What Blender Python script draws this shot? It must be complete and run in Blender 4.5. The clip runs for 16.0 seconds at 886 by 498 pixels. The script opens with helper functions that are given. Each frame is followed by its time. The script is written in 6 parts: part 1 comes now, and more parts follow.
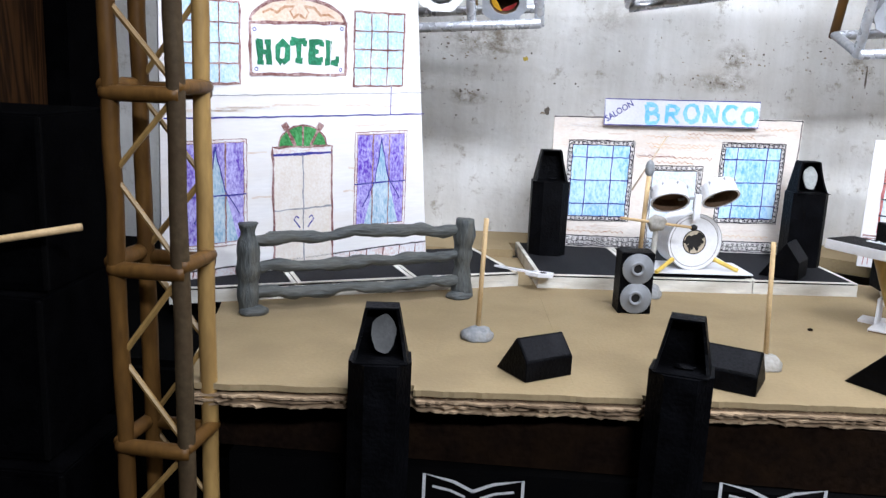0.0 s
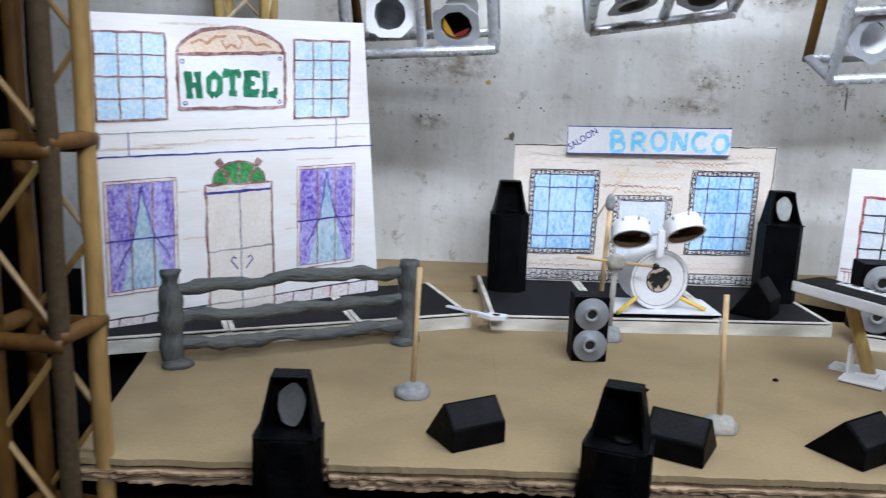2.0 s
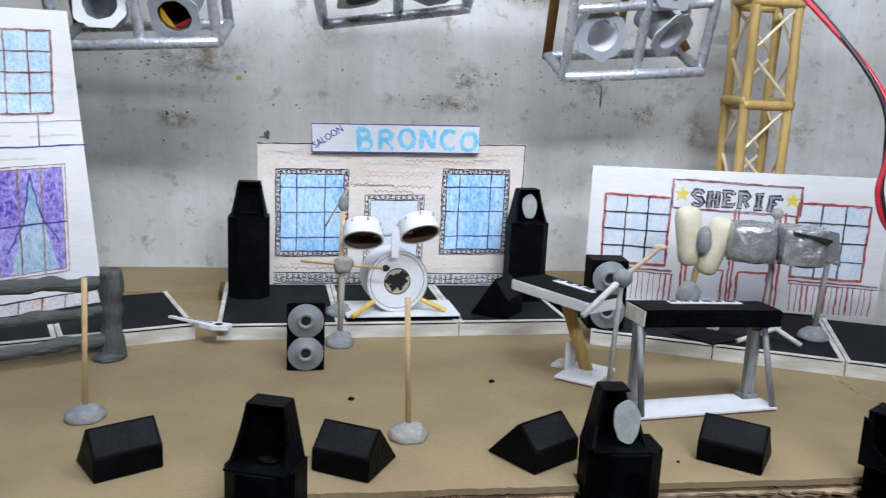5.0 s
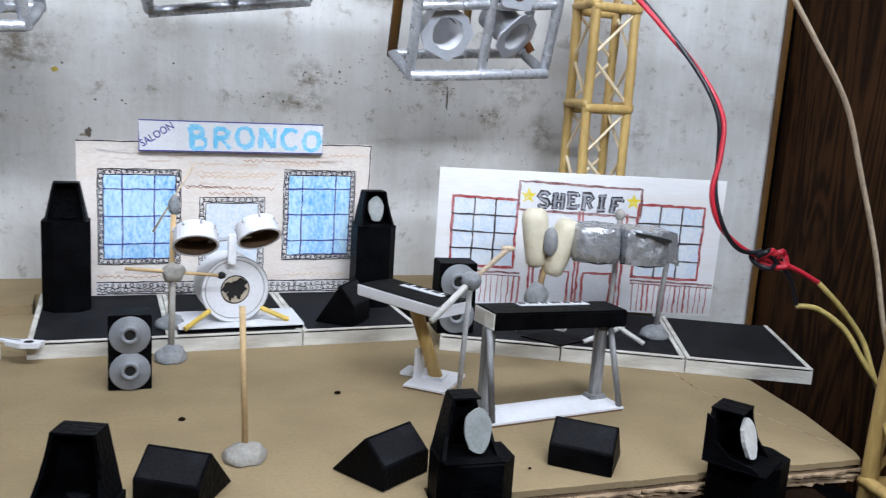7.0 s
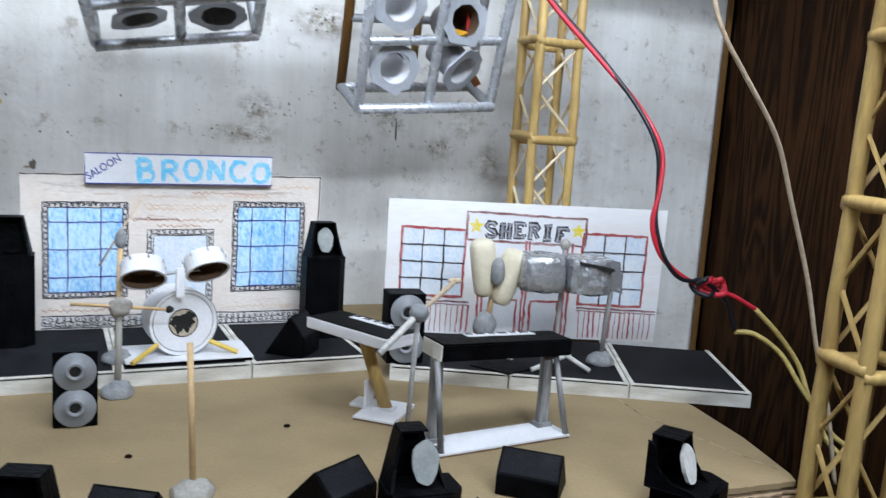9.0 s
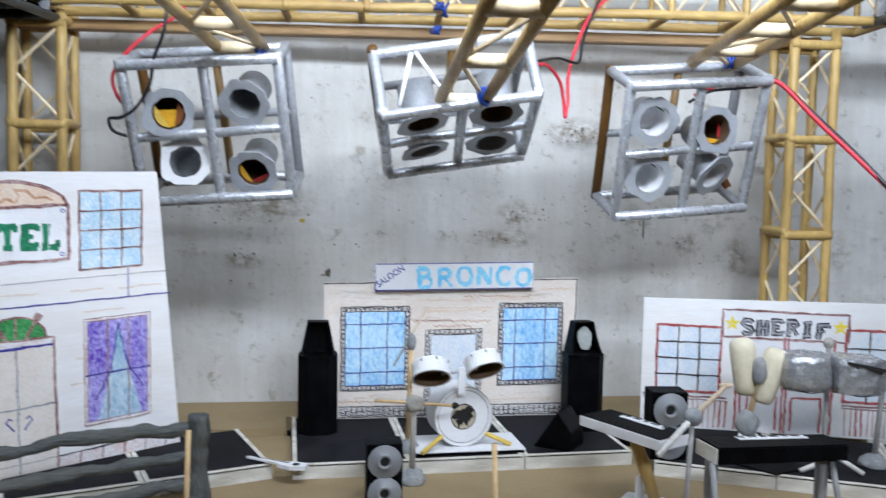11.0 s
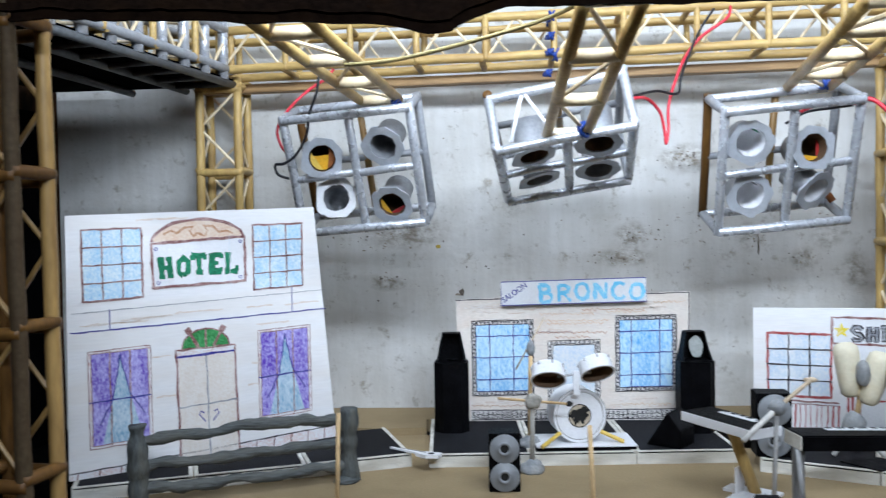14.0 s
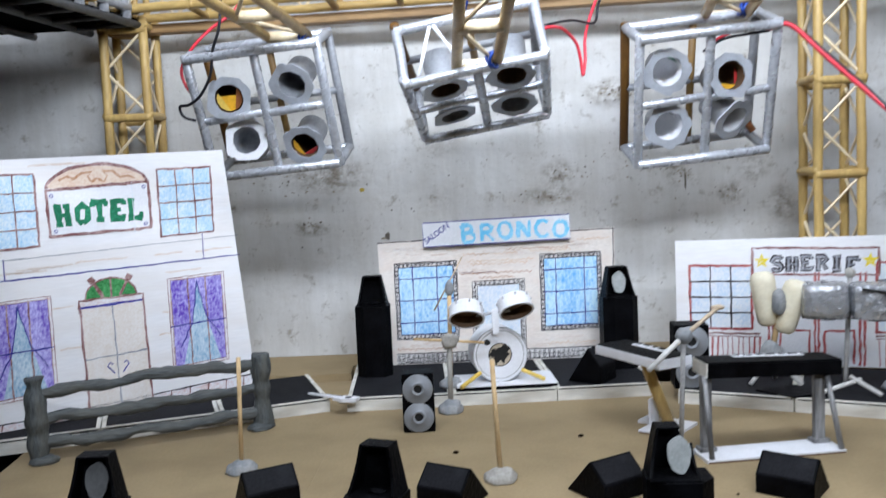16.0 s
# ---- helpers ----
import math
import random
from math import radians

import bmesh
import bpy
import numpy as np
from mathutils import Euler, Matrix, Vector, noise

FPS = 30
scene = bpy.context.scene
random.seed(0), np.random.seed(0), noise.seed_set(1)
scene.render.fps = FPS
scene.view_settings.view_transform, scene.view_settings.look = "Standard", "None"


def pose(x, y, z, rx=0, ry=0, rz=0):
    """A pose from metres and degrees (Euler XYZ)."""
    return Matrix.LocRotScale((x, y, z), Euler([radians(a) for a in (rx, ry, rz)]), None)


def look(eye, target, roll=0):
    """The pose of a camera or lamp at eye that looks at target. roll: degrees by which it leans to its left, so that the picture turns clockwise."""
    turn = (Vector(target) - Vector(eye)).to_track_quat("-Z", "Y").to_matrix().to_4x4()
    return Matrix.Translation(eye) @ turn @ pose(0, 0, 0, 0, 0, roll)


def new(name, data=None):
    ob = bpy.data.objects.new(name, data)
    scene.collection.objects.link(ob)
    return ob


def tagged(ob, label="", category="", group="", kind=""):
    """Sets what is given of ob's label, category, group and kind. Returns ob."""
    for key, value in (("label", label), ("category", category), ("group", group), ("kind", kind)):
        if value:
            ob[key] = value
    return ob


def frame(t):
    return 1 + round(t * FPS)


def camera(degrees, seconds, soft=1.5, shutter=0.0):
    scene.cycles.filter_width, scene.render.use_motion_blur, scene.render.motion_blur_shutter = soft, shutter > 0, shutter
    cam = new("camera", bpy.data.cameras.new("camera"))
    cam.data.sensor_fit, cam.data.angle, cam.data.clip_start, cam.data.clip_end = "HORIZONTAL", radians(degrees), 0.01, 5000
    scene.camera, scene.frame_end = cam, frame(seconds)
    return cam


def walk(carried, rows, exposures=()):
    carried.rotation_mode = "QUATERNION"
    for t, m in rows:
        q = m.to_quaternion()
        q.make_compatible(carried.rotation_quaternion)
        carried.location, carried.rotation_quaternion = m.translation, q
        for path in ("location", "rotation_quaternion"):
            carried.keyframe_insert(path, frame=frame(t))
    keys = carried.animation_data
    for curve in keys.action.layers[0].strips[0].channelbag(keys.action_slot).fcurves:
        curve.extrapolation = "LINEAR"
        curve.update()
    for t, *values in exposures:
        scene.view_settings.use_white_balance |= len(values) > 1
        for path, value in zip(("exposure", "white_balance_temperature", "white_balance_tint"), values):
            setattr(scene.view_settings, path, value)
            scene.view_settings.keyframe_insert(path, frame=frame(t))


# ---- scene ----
cam = camera(56.14, 16.0, soft=1.2, shutter=0.5)
# seconds, eye in metres, yaw to the left, pitch up, roll
ROWS = [
    (0, 0.0576, 0.0296, 0.1741, 4.39, -11.91, 2.52),
    (0.5, 0.0544, 0.0323, 0.1820, 4.93, -11.18, 2.53),
    (1, 0.0605, 0.0380, 0.1864, 4.90, -10.74, 2.55),
    (1.5, 0.0758, 0.0529, 0.1948, 5.81, -11.74, 2.38),
    (2, 0.0997, 0.0777, 0.1970, 4.86, -11.71, 2.14),
    (2.5, 0.1267, 0.0893, 0.1999, 3.02, -11.85, 2.21),
    (3, 0.1511, 0.0921, 0.2012, 1.82, -11.69, 2.03),
    (3.5, 0.1695, 0.0965, 0.2010, 0.31, -11.43, 1.98),
    (6, 0.2192, 0.1206, 0.1946, -8.89, -11.09, 3.14),
    (6.5, 0.2190, 0.1280, 0.1934, -12.07, -10.48, 3.39),
    (7, 0.2174, 0.1349, 0.1905, -14.56, -10.33, 3.73),
    (7.5, 0.2201, 0.1388, 0.1884, -17.34, -10.05, 4.07),
    (8, 0.2217, 0.1392, 0.1881, -19.54, -9.76, 4.46),
    (8.2, 0.2247, 0.1396, 0.1885, -19.97, -9.75, 4.26),
    (10.3, 0.1904, 0.0953, 0.2213, -8.66, -5.83, 2.19),
    (10.5, 0.1852, 0.0940, 0.2238, -7.10, -5.72, 1.92),
    (11, 0.1688, 0.0822, 0.2265, -2.78, -4.06, 1.07),
    (11.5, 0.1598, 0.0710, 0.2281, 0.11, -2.89, 0.50),
    (12, 0.1505, 0.0638, 0.2229, 2.10, -2.38, -0.21),
    (12.5, 0.1429, 0.0470, 0.2258, 3.66, -2.44, -0.38),
    (13, 0.1367, 0.0292, 0.2266, 6.71, -1.85, -0.66),
    (13.5, 0.1625, 0.0087, 0.2255, 8.46, -1.32, -1.10),
    (14, 0.2057, -0.0132, 0.2175, 8.06, -1.65, -1.01),
    (14.5, 0.2441, -0.0025, 0.2168, 5.64, -2.45, -1.52),
    (15, 0.2688, 0.0075, 0.2200, 2.77, -3.18, -1.56),
    (15.5, 0.2552, 0.0015, 0.2188, 3.69, -3.44, -1.65),
    (16, 0.2506, 0.0110, 0.2004, 5.94, -4.76, -2.50),
]


def aimed(x, y, z, yaw, pitch, roll):
    a, b = radians(yaw), radians(pitch)
    way = Vector((-math.sin(a) * math.cos(b), math.cos(a) * math.cos(b), math.sin(b)))
    return look((x, y, z), Vector((x, y, z)) + way, roll)


# seconds, stops, kelvin, tint
EXPOSURES = [(0.0, 0.66, 6560, 13), (1.0, 0.54, 6540, 13), (2.0, 0.24, 6400, 11), (3.5, 0.14, 6350, 10), (6.0, 0.2, 6420, 12), (8.0, 0.3, 6350, 10),
             (10.5, 0.05, 6250, 8), (11.5, 0.05, 6380, 11), (12.5, 0.05, 6250, 8), (14.0, 0.1, 6150, 8), (15.0, 0.08, 6180, 8), (16.0, 0.16, 6360, 11)]
walk(cam, [(row[0], aimed(*row[1:])) for row in ROWS], EXPOSURES)

# ---- world and lamps ----
world = bpy.data.worlds.new("world")
scene.world = world
world.use_nodes = True
world.node_tree.nodes["Background"].inputs[0].default_value = (0.75, 0.85, 1.0, 1)
world.node_tree.nodes["Background"].inputs[1].default_value = 0.02


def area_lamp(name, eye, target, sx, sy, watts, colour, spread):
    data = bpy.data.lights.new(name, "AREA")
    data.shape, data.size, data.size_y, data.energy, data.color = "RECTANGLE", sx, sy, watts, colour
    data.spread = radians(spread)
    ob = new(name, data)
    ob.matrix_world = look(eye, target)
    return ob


area_lamp("stage_lamp", (0.30, 0.45, 0.48), (0.30, 0.80, 0.02), 0.6, 0.05, 4.0, (0.79, 0.875, 1.0), 180)
area_lamp("ceiling_tube_lamp", (0.32, 0.26, 1.17), (0.28, 0.60, 0.0), 1.0, 0.5, 10.4, (0.79, 0.875, 1.0), 180)
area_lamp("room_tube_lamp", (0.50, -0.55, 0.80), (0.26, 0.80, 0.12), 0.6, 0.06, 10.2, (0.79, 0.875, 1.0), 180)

# ---- materials ----
CM = 0.01


def rgb(c, k=1.0):
    return tuple(min(1.0, max(0.0, v * k)) for v in c) + (1.0,)


def material(name, base, rough=0.6, metal=0.0, var=0.18, scale=120.0, bump=0.15, fine=700.0, stretch=(1, 1, 1), other=None, amount=0.35, spec=0.4):
    """A surface with variation at two scales: broad patches towards other, fine grain, and relief."""
    m = bpy.data.materials.new(name)
    m.use_nodes = True
    n, l = m.node_tree.nodes, m.node_tree.links
    bsdf = n["Principled BSDF"]
    bsdf.inputs["Metallic"].default_value = metal
    bsdf.inputs["Specular IOR Level"].default_value = spec
    co, mp = n.new("ShaderNodeTexCoord"), n.new("ShaderNodeMapping")
    mp.inputs["Scale"].default_value = stretch
    l.new(co.outputs["Object"], mp.inputs["Vector"])
    grain, patch = n.new("ShaderNodeTexNoise"), n.new("ShaderNodeTexNoise")
    grain.inputs["Scale"].default_value, grain.inputs["Detail"].default_value = fine, 4
    patch.inputs["Scale"].default_value, patch.inputs["Detail"].default_value = scale, 5
    l.new(mp.outputs[0], grain.inputs["Vector"])
    l.new(mp.outputs[0], patch.inputs["Vector"])
    ramp = n.new("ShaderNodeValToRGB")
    ramp.color_ramp.elements[0].position, ramp.color_ramp.elements[1].position = 0.3, 0.7
    ramp.color_ramp.elements[0].color, ramp.color_ramp.elements[1].color = rgb(base, 1 - var), rgb(base, 1 + var)
    l.new(grain.outputs["Fac"], ramp.inputs["Fac"])
    ramp2 = n.new("ShaderNodeValToRGB")
    ramp2.color_ramp.elements[0].position, ramp2.color_ramp.elements[1].position = 0.42, 0.68
    ramp2.color_ramp.elements[0].color, ramp2.color_ramp.elements[1].color = (0, 0, 0, 1), (amount,) * 3 + (1,)
    l.new(patch.outputs["Fac"], ramp2.inputs["Fac"])
    mix = n.new("ShaderNodeMix")
    mix.data_type = "RGBA"
    mix.inputs["B"].default_value = rgb(other or tuple(v * 0.6 for v in base))
    l.new(ramp2.outputs["Color"], mix.inputs["Factor"])
    l.new(ramp.outputs["Color"], mix.inputs["A"])
    l.new(mix.outputs["Result"], bsdf.inputs["Base Color"])
    rr = n.new("ShaderNodeMapRange")
    rr.inputs["To Min"].default_value, rr.inputs["To Max"].default_value = max(0.05, rough - 0.12), min(1, rough + 0.12)
    l.new(patch.outputs["Fac"], rr.inputs["Value"])
    l.new(rr.outputs[0], bsdf.inputs["Roughness"])
    if bump:
        b = n.new("ShaderNodeBump")
        b.inputs["Strength"].default_value, b.inputs["Distance"].default_value = bump, 0.001
        l.new(grain.outputs["Fac"], b.inputs["Height"])
        l.new(b.outputs[0], bsdf.inputs["Normal"])
    return m


def pencil(name, base, paper=(0.78, 0.78, 0.80), cover=0.75, stretch=(1, 1, 1), scale=450.0):
    """Coloured pencil on paper: the stroke colour breaks up and lets the paper through."""
    m = bpy.data.materials.new(name)
    m.use_nodes = True
    n, l = m.node_tree.nodes, m.node_tree.links
    bsdf = n["Principled BSDF"]
    bsdf.inputs["Roughness"].default_value = 0.85
    co, mp = n.new("ShaderNodeTexCoord"), n.new("ShaderNodeMapping")
    mp.inputs["Scale"].default_value = stretch
    l.new(co.outputs["Object"], mp.inputs["Vector"])
    a, b = n.new("ShaderNodeTexNoise"), n.new("ShaderNodeTexNoise")
    a.inputs["Scale"].default_value, a.inputs["Detail"].default_value, a.inputs["Roughness"].default_value = scale, 6, 0.7
    b.inputs["Scale"].default_value, b.inputs["Detail"].default_value = scale * 0.12, 3
    l.new(mp.outputs[0], a.inputs["Vector"])
    l.new(mp.outputs[0], b.inputs["Vector"])
    add = n.new("ShaderNodeMath")
    add.operation = "MULTIPLY_ADD"
    add.inputs[1].default_value = 0.5
    l.new(b.outputs["Fac"], add.inputs[0])
    l.new(a.outputs["Fac"], add.inputs[2])
    ramp = n.new("ShaderNodeValToRGB")
    e = ramp.color_ramp.elements
    e[0].position, e[1].position = 0.95 - cover * 0.55, 1.2 - cover * 0.45
    e[0].color, e[1].color = rgb(paper), rgb(base)
    l.new(add.outputs[0], ramp.inputs["Fac"])
    l.new(ramp.outputs["Color"], bsdf.inputs["Base Color"])
    return m


BAMBOO = material("bamboo", (0.50, 0.34, 0.12), 0.42, var=0.18, scale=45, fine=300, bump=0.15, stretch=(1, 1, 0.25), other=(0.31, 0.18, 0.06), amount=0.6)
# brown bamboo for trim and frame bars; also carries the left mast's painted shade
BAMBOO_BROWN_SHADED = material("brown_shaded_bamboo", (0.115, 0.055, 0.014), 0.42, var=0.25, scale=40, fine=260, bump=0.12, stretch=(1, 1, 0.3), other=(0.07, 0.032, 0.010), amount=0.8, spec=0.2)
# tan bamboo, also for the left mast's post that catches the light
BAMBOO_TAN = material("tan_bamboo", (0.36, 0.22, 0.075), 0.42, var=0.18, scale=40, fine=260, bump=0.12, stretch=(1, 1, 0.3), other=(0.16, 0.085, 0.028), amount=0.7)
BAMBOO_PALE = material("pale_bamboo", (0.76, 0.63, 0.42), 0.55, var=0.12, scale=60, fine=400, other=(0.5, 0.36, 0.2), amount=0.5)
SKEWER = material("skewer_wood", (0.62, 0.43, 0.22), 0.6, var=0.12, scale=150, fine=900, other=(0.45, 0.29, 0.14), amount=0.5)
LEGPAINT = material("worn_grey_leg_paint", (0.26, 0.255, 0.25), 0.55, var=0.25, scale=70, fine=400, bump=0.3, stretch=(1.4, 1.4, 0.25), other=(0.05, 0.05, 0.052), amount=0.85)
GREYWOOD = material("grey_painted_wood", (0.30, 0.29, 0.28), 0.6, var=0.2, scale=120, fine=500, other=(0.5, 0.48, 0.45), amount=0.5)
SILVER = material("silver_paint", (0.60, 0.62, 0.66), 0.28, metal=0.5, var=0.16, scale=90, fine=260, bump=0.5, other=(0.34, 0.35, 0.37), amount=0.35)
FLANGE = material("silver_card_flange", (0.48, 0.505, 0.545), 0.42, metal=0.25, var=0.06, scale=60, fine=400, bump=0.15, other=(0.34, 0.35, 0.37), amount=0.6)
DARKSTICK = material("dark_brown_stick", (0.06, 0.041, 0.022), 0.6, var=0.25, scale=50, fine=300, bump=0.3, other=(0.05, 0.03, 0.016), amount=0.7, spec=0.12)
PLANK = material("brown_plank", (0.34, 0.205, 0.085), 0.6, var=0.2, scale=40, fine=260, bump=0.2, stretch=(0.2, 1, 2), other=(0.14, 0.075, 0.03), amount=0.7)
SILVER_DULL = material("dull_silver_card", (0.34, 0.35, 0.37), 0.5, metal=0.3, var=0.14, scale=70, fine=300, bump=0.3)
FOIL = material("glitter_foil_card", (0.42, 0.43, 0.445), 0.27, metal=0.6, var=0.08, scale=120, fine=380, bump=0.9, other=(0.62, 0.63, 0.65), amount=0.5)
BLACK = material("black_painted_card", (0.0016, 0.0016, 0.002), 0.5, var=0.4, scale=60, fine=420, bump=0.6, other=(0.0042, 0.0044, 0.0055), amount=0.8, spec=0.05)
BLACKMATT = material("matt_black_card", (0.0008, 0.0008, 0.001), 0.9, var=0.4, scale=60, fine=420, bump=0.4, other=(0.002, 0.002, 0.0023), amount=0.8, spec=0.01)
BLACKCLOTH = material("black_cloth", (0.002, 0.002, 0.0022), 0.9, var=0.4, scale=40, fine=900, bump=0.3, other=(0.0045, 0.004, 0.0035), spec=0.02)
DECK = material("black_deck_paint", (0.0075, 0.0075, 0.009), 0.75, var=0.4, scale=45, fine=700, bump=0.3, other=(0.020, 0.020, 0.023), amount=0.7, spec=0.15)
WHITEEDGE = material("whitewashed_card_edge", (0.70, 0.675, 0.61), 0.75, var=0.12, scale=60, fine=240, bump=0.8, stretch=(0.5, 1, 1.3), other=(0.36, 0.32, 0.25), amount=0.6)
WHITECARD = material("white_card", (0.76, 0.76, 0.78), 0.7, var=0.05, scale=50, fine=500, bump=0.1, other=(0.62, 0.61, 0.6))
PAPER = material("drawing_paper", (0.80, 0.79, 0.79), 0.8, var=0.04, scale=25, fine=260, bump=0.08, stretch=(0.25, 1, 2.2), other=(0.74, 0.68, 0.62), amount=0.5)
SALOONPAPER = material("ochre_tinted_paper", (0.77, 0.70, 0.63), 0.8, var=0.07, scale=60, fine=420, bump=0.08, stretch=(0.5, 1, 1.4), other=(0.70, 0.56, 0.46), amount=0.4)
CARDBOARD = material("kraft_cardboard", (0.305, 0.225, 0.120), 0.8, var=0.07, scale=16, fine=420, bump=0.2, other=(0.235, 0.172, 0.092), amount=0.75)
TORN = material("torn_cardboard_edge", (0.40, 0.28, 0.17), 0.9, var=0.3, scale=90, fine=300, bump=0.9, stretch=(0.5, 1, 3), other=(0.13, 0.08, 0.045), amount=0.9)
CLAY = material("grey_modelling_clay", (0.22, 0.23, 0.24), 0.75, var=0.14, scale=120, fine=500, bump=0.5, other=(0.42, 0.41, 0.39), amount=0.6)
CLAY_DARK = material("dark_green_grey_clay", (0.072, 0.080, 0.080), 0.6, var=0.4, scale=90, fine=420, bump=1.0, stretch=(0.25, 1, 1.8), other=(0.13, 0.125, 0.105), amount=0.6)
CLAY_POST = material("dark_clay_post", (0.072, 0.080, 0.080), 0.6, var=0.4, scale=90, fine=420, bump=1.0, stretch=(1.6, 1.6, 0.25), other=(0.13, 0.125, 0.105), amount=0.6)
CLAY_PALE = material("pale_clay", (0.33, 0.31, 0.275), 0.75, var=0.14, scale=120, fine=500, bump=0.5, other=(0.45, 0.43, 0.38), amount=0.5)
CREAM = material("cream_foam", (0.72, 0.66, 0.50), 0.6, var=0.05, scale=90, fine=400, bump=0.2, other=(0.6, 0.5, 0.32), amount=0.4)
GREYPLASTIC = material("grey_plastic", (0.25, 0.26, 0.275), 0.4, var=0.05, scale=80, fine=500, bump=0.05)
DARKHOLE = material("dark_recess", (0.012, 0.011, 0.01), 0.8, var=0.2)
BROWNINSIDE = material("brown_card_tube", (0.13, 0.075, 0.04), 0.8, var=0.2, scale=90, fine=500)
YELLOW = material("yellow_paint", (0.72, 0.50, 0.10), 0.5, var=0.1, scale=90, fine=500)
AMBER = material("amber_gel", (0.75, 0.40, 0.03), 0.35, var=0.15, scale=90, fine=300)
REDBIT = material("red_gel", (0.45, 0.03, 0.03), 0.4, var=0.2, scale=120, fine=300)
BROWNSTICK = material("red_brown_stick", (0.30, 0.10, 0.03), 0.5, var=0.2, scale=60, fine=300)
REDWIRE = material("red_cable", (0.62, 0.03, 0.05), 0.35, var=0.05, scale=60, fine=300, bump=0.02)
BLACKWIRE = material("black_cable", (0.012, 0.012, 0.016), 0.35, var=0.1, scale=60, fine=300, bump=0.02)
YELLOWWIRE = material("yellowed_clear_cable", (0.55, 0.42, 0.14), 0.3, var=0.15, scale=80, fine=300, bump=0.05)
BLUEWIRE = material("blue_tie_wire", (0.012, 0.045, 0.25), 0.4, var=0.1, scale=90, fine=300)
STRIP = material("brown_paper_strip", (0.55, 0.43, 0.30), 0.6, var=0.2, scale=90, fine=300)
# near-black brown for board and crumbs; on the fascia it carries painted shade
DARKBROWN_SHADED = material("dark_brown_shaded", (0.008, 0.0045, 0.003), 0.9, var=0.4, scale=60, fine=250, bump=0.9, other=(0.022, 0.011, 0.005), spec=0.03)
STRAW = material("dry_reed", (0.30, 0.24, 0.10), 0.6, var=0.2, scale=90, fine=300, stretch=(0.3, 1, 1))
# silver darkened to carry the shade under the side panels
SILVER_SHADED = material("shaded_silver_paint", (0.11, 0.115, 0.12), 0.45, metal=0.3, var=0.2, scale=70, fine=300, bump=0.3)
TANPAPER = material("tan_paper", (0.52, 0.44, 0.33), 0.8, var=0.1, scale=90, fine=400)
CLAY_WHITE = material("whitish_clay", (0.62, 0.60, 0.56), 0.75, var=0.1, scale=120, fine=500, bump=0.4)
CHROME = material("grey_metal_paint", (0.33, 0.33, 0.34), 0.4, metal=0.3, var=0.1)
MESHGREY = material("grey_speaker_disc", (0.27, 0.285, 0.27), 0.7, var=0.12, scale=160, fine=600, other=(0.42, 0.42, 0.41), amount=0.5)
DARKDISC = material("dark_speaker_disc", (0.09, 0.09, 0.088), 0.7, var=0.12, scale=160, fine=600)
WHITEPAINT = material("white_lines", (0.6, 0.6, 0.6), 0.7, var=0.2, scale=160, fine=600)

P_BLUE = pencil("light_blue_pencil", (0.33, 0.58, 0.78), paper=(0.72, 0.80, 0.84), cover=0.62, stretch=(1, 1, 0.7), scale=520)
P_SKY = pencil("sky_blue_pencil", (0.13, 0.42, 0.78), paper=(0.56, 0.77, 0.90), cover=0.55, stretch=(1.2, 1, 0.55), scale=300)
P_PALE = pencil("pale_blue_pencil", (0.48, 0.62, 0.78), paper=(0.74, 0.77, 0.80), cover=0.5, stretch=(1, 1, 0.7))
P_VIOLET = pencil("violet_pencil", (0.11, 0.04, 0.46), paper=(0.55, 0.52, 0.84), cover=0.66, stretch=(1.0, 1, 0.6), scale=420)
P_TEAL = pencil("teal_pencil", (0.20, 0.38, 0.55), paper=(0.60, 0.70, 0.76), cover=0.66, stretch=(1.2, 1, 0.5))
P_GREEN = pencil("green_pencil", (0.006, 0.13, 0.06), paper=(0.03, 0.30, 0.15), cover=0.8)
P_GREEN2 = pencil("bright_green_pencil", (0.012, 0.16, 0.035), paper=(0.10, 0.42, 0.14), cover=0.72)
P_BROWN = pencil("red_brown_pencil", (0.17, 0.06, 0.055), paper=(0.62, 0.45, 0.43), cover=0.8)
P_RED = pencil("dark_red_pencil", (0.36, 0.05, 0.05), paper=(0.66, 0.36, 0.34), cover=0.85)
P_PINK = pencil("pink_brown_pencil", (0.62, 0.40, 0.36), cover=0.5, stretch=(1, 1, 1))
P_BLUEINK = pencil("blue_ink", (0.03, 0.03, 0.26), paper=(0.25, 0.25, 0.5), cover=1.0)
P_BLACKINK = pencil("black_ink", (0.03, 0.025, 0.03), paper=(0.35, 0.33, 0.33), cover=0.95)
P_GREYINK = pencil("grey_ink", (0.22, 0.23, 0.26), paper=(0.6, 0.6, 0.62), cover=0.8)
P_TAN = pencil("tan_pencil", (0.66, 0.44, 0.30), paper=(0.76, 0.64, 0.53), cover=0.55)
P_RUST = pencil("rust_pencil", (0.42, 0.19, 0.09), paper=(0.70, 0.48, 0.34), cover=0.75)
P_OCHRE = pencil("ochre_pencil", (0.66, 0.38, 0.18), paper=(0.76, 0.62, 0.48), cover=0.6)
P_ORANGE = pencil("faint_tan_pencil", (0.62, 0.44, 0.32), paper=(0.77, 0.72, 0.67), cover=0.5, stretch=(0.4, 1, 2))
P_DOOR = pencil("cream_pencil", (0.70, 0.62, 0.54), paper=(0.78, 0.74, 0.70), cover=0.6)
P_CYAN = pencil("cyan_marker", (0.16, 0.56, 0.82), paper=(0.42, 0.75, 0.88), cover=0.8)
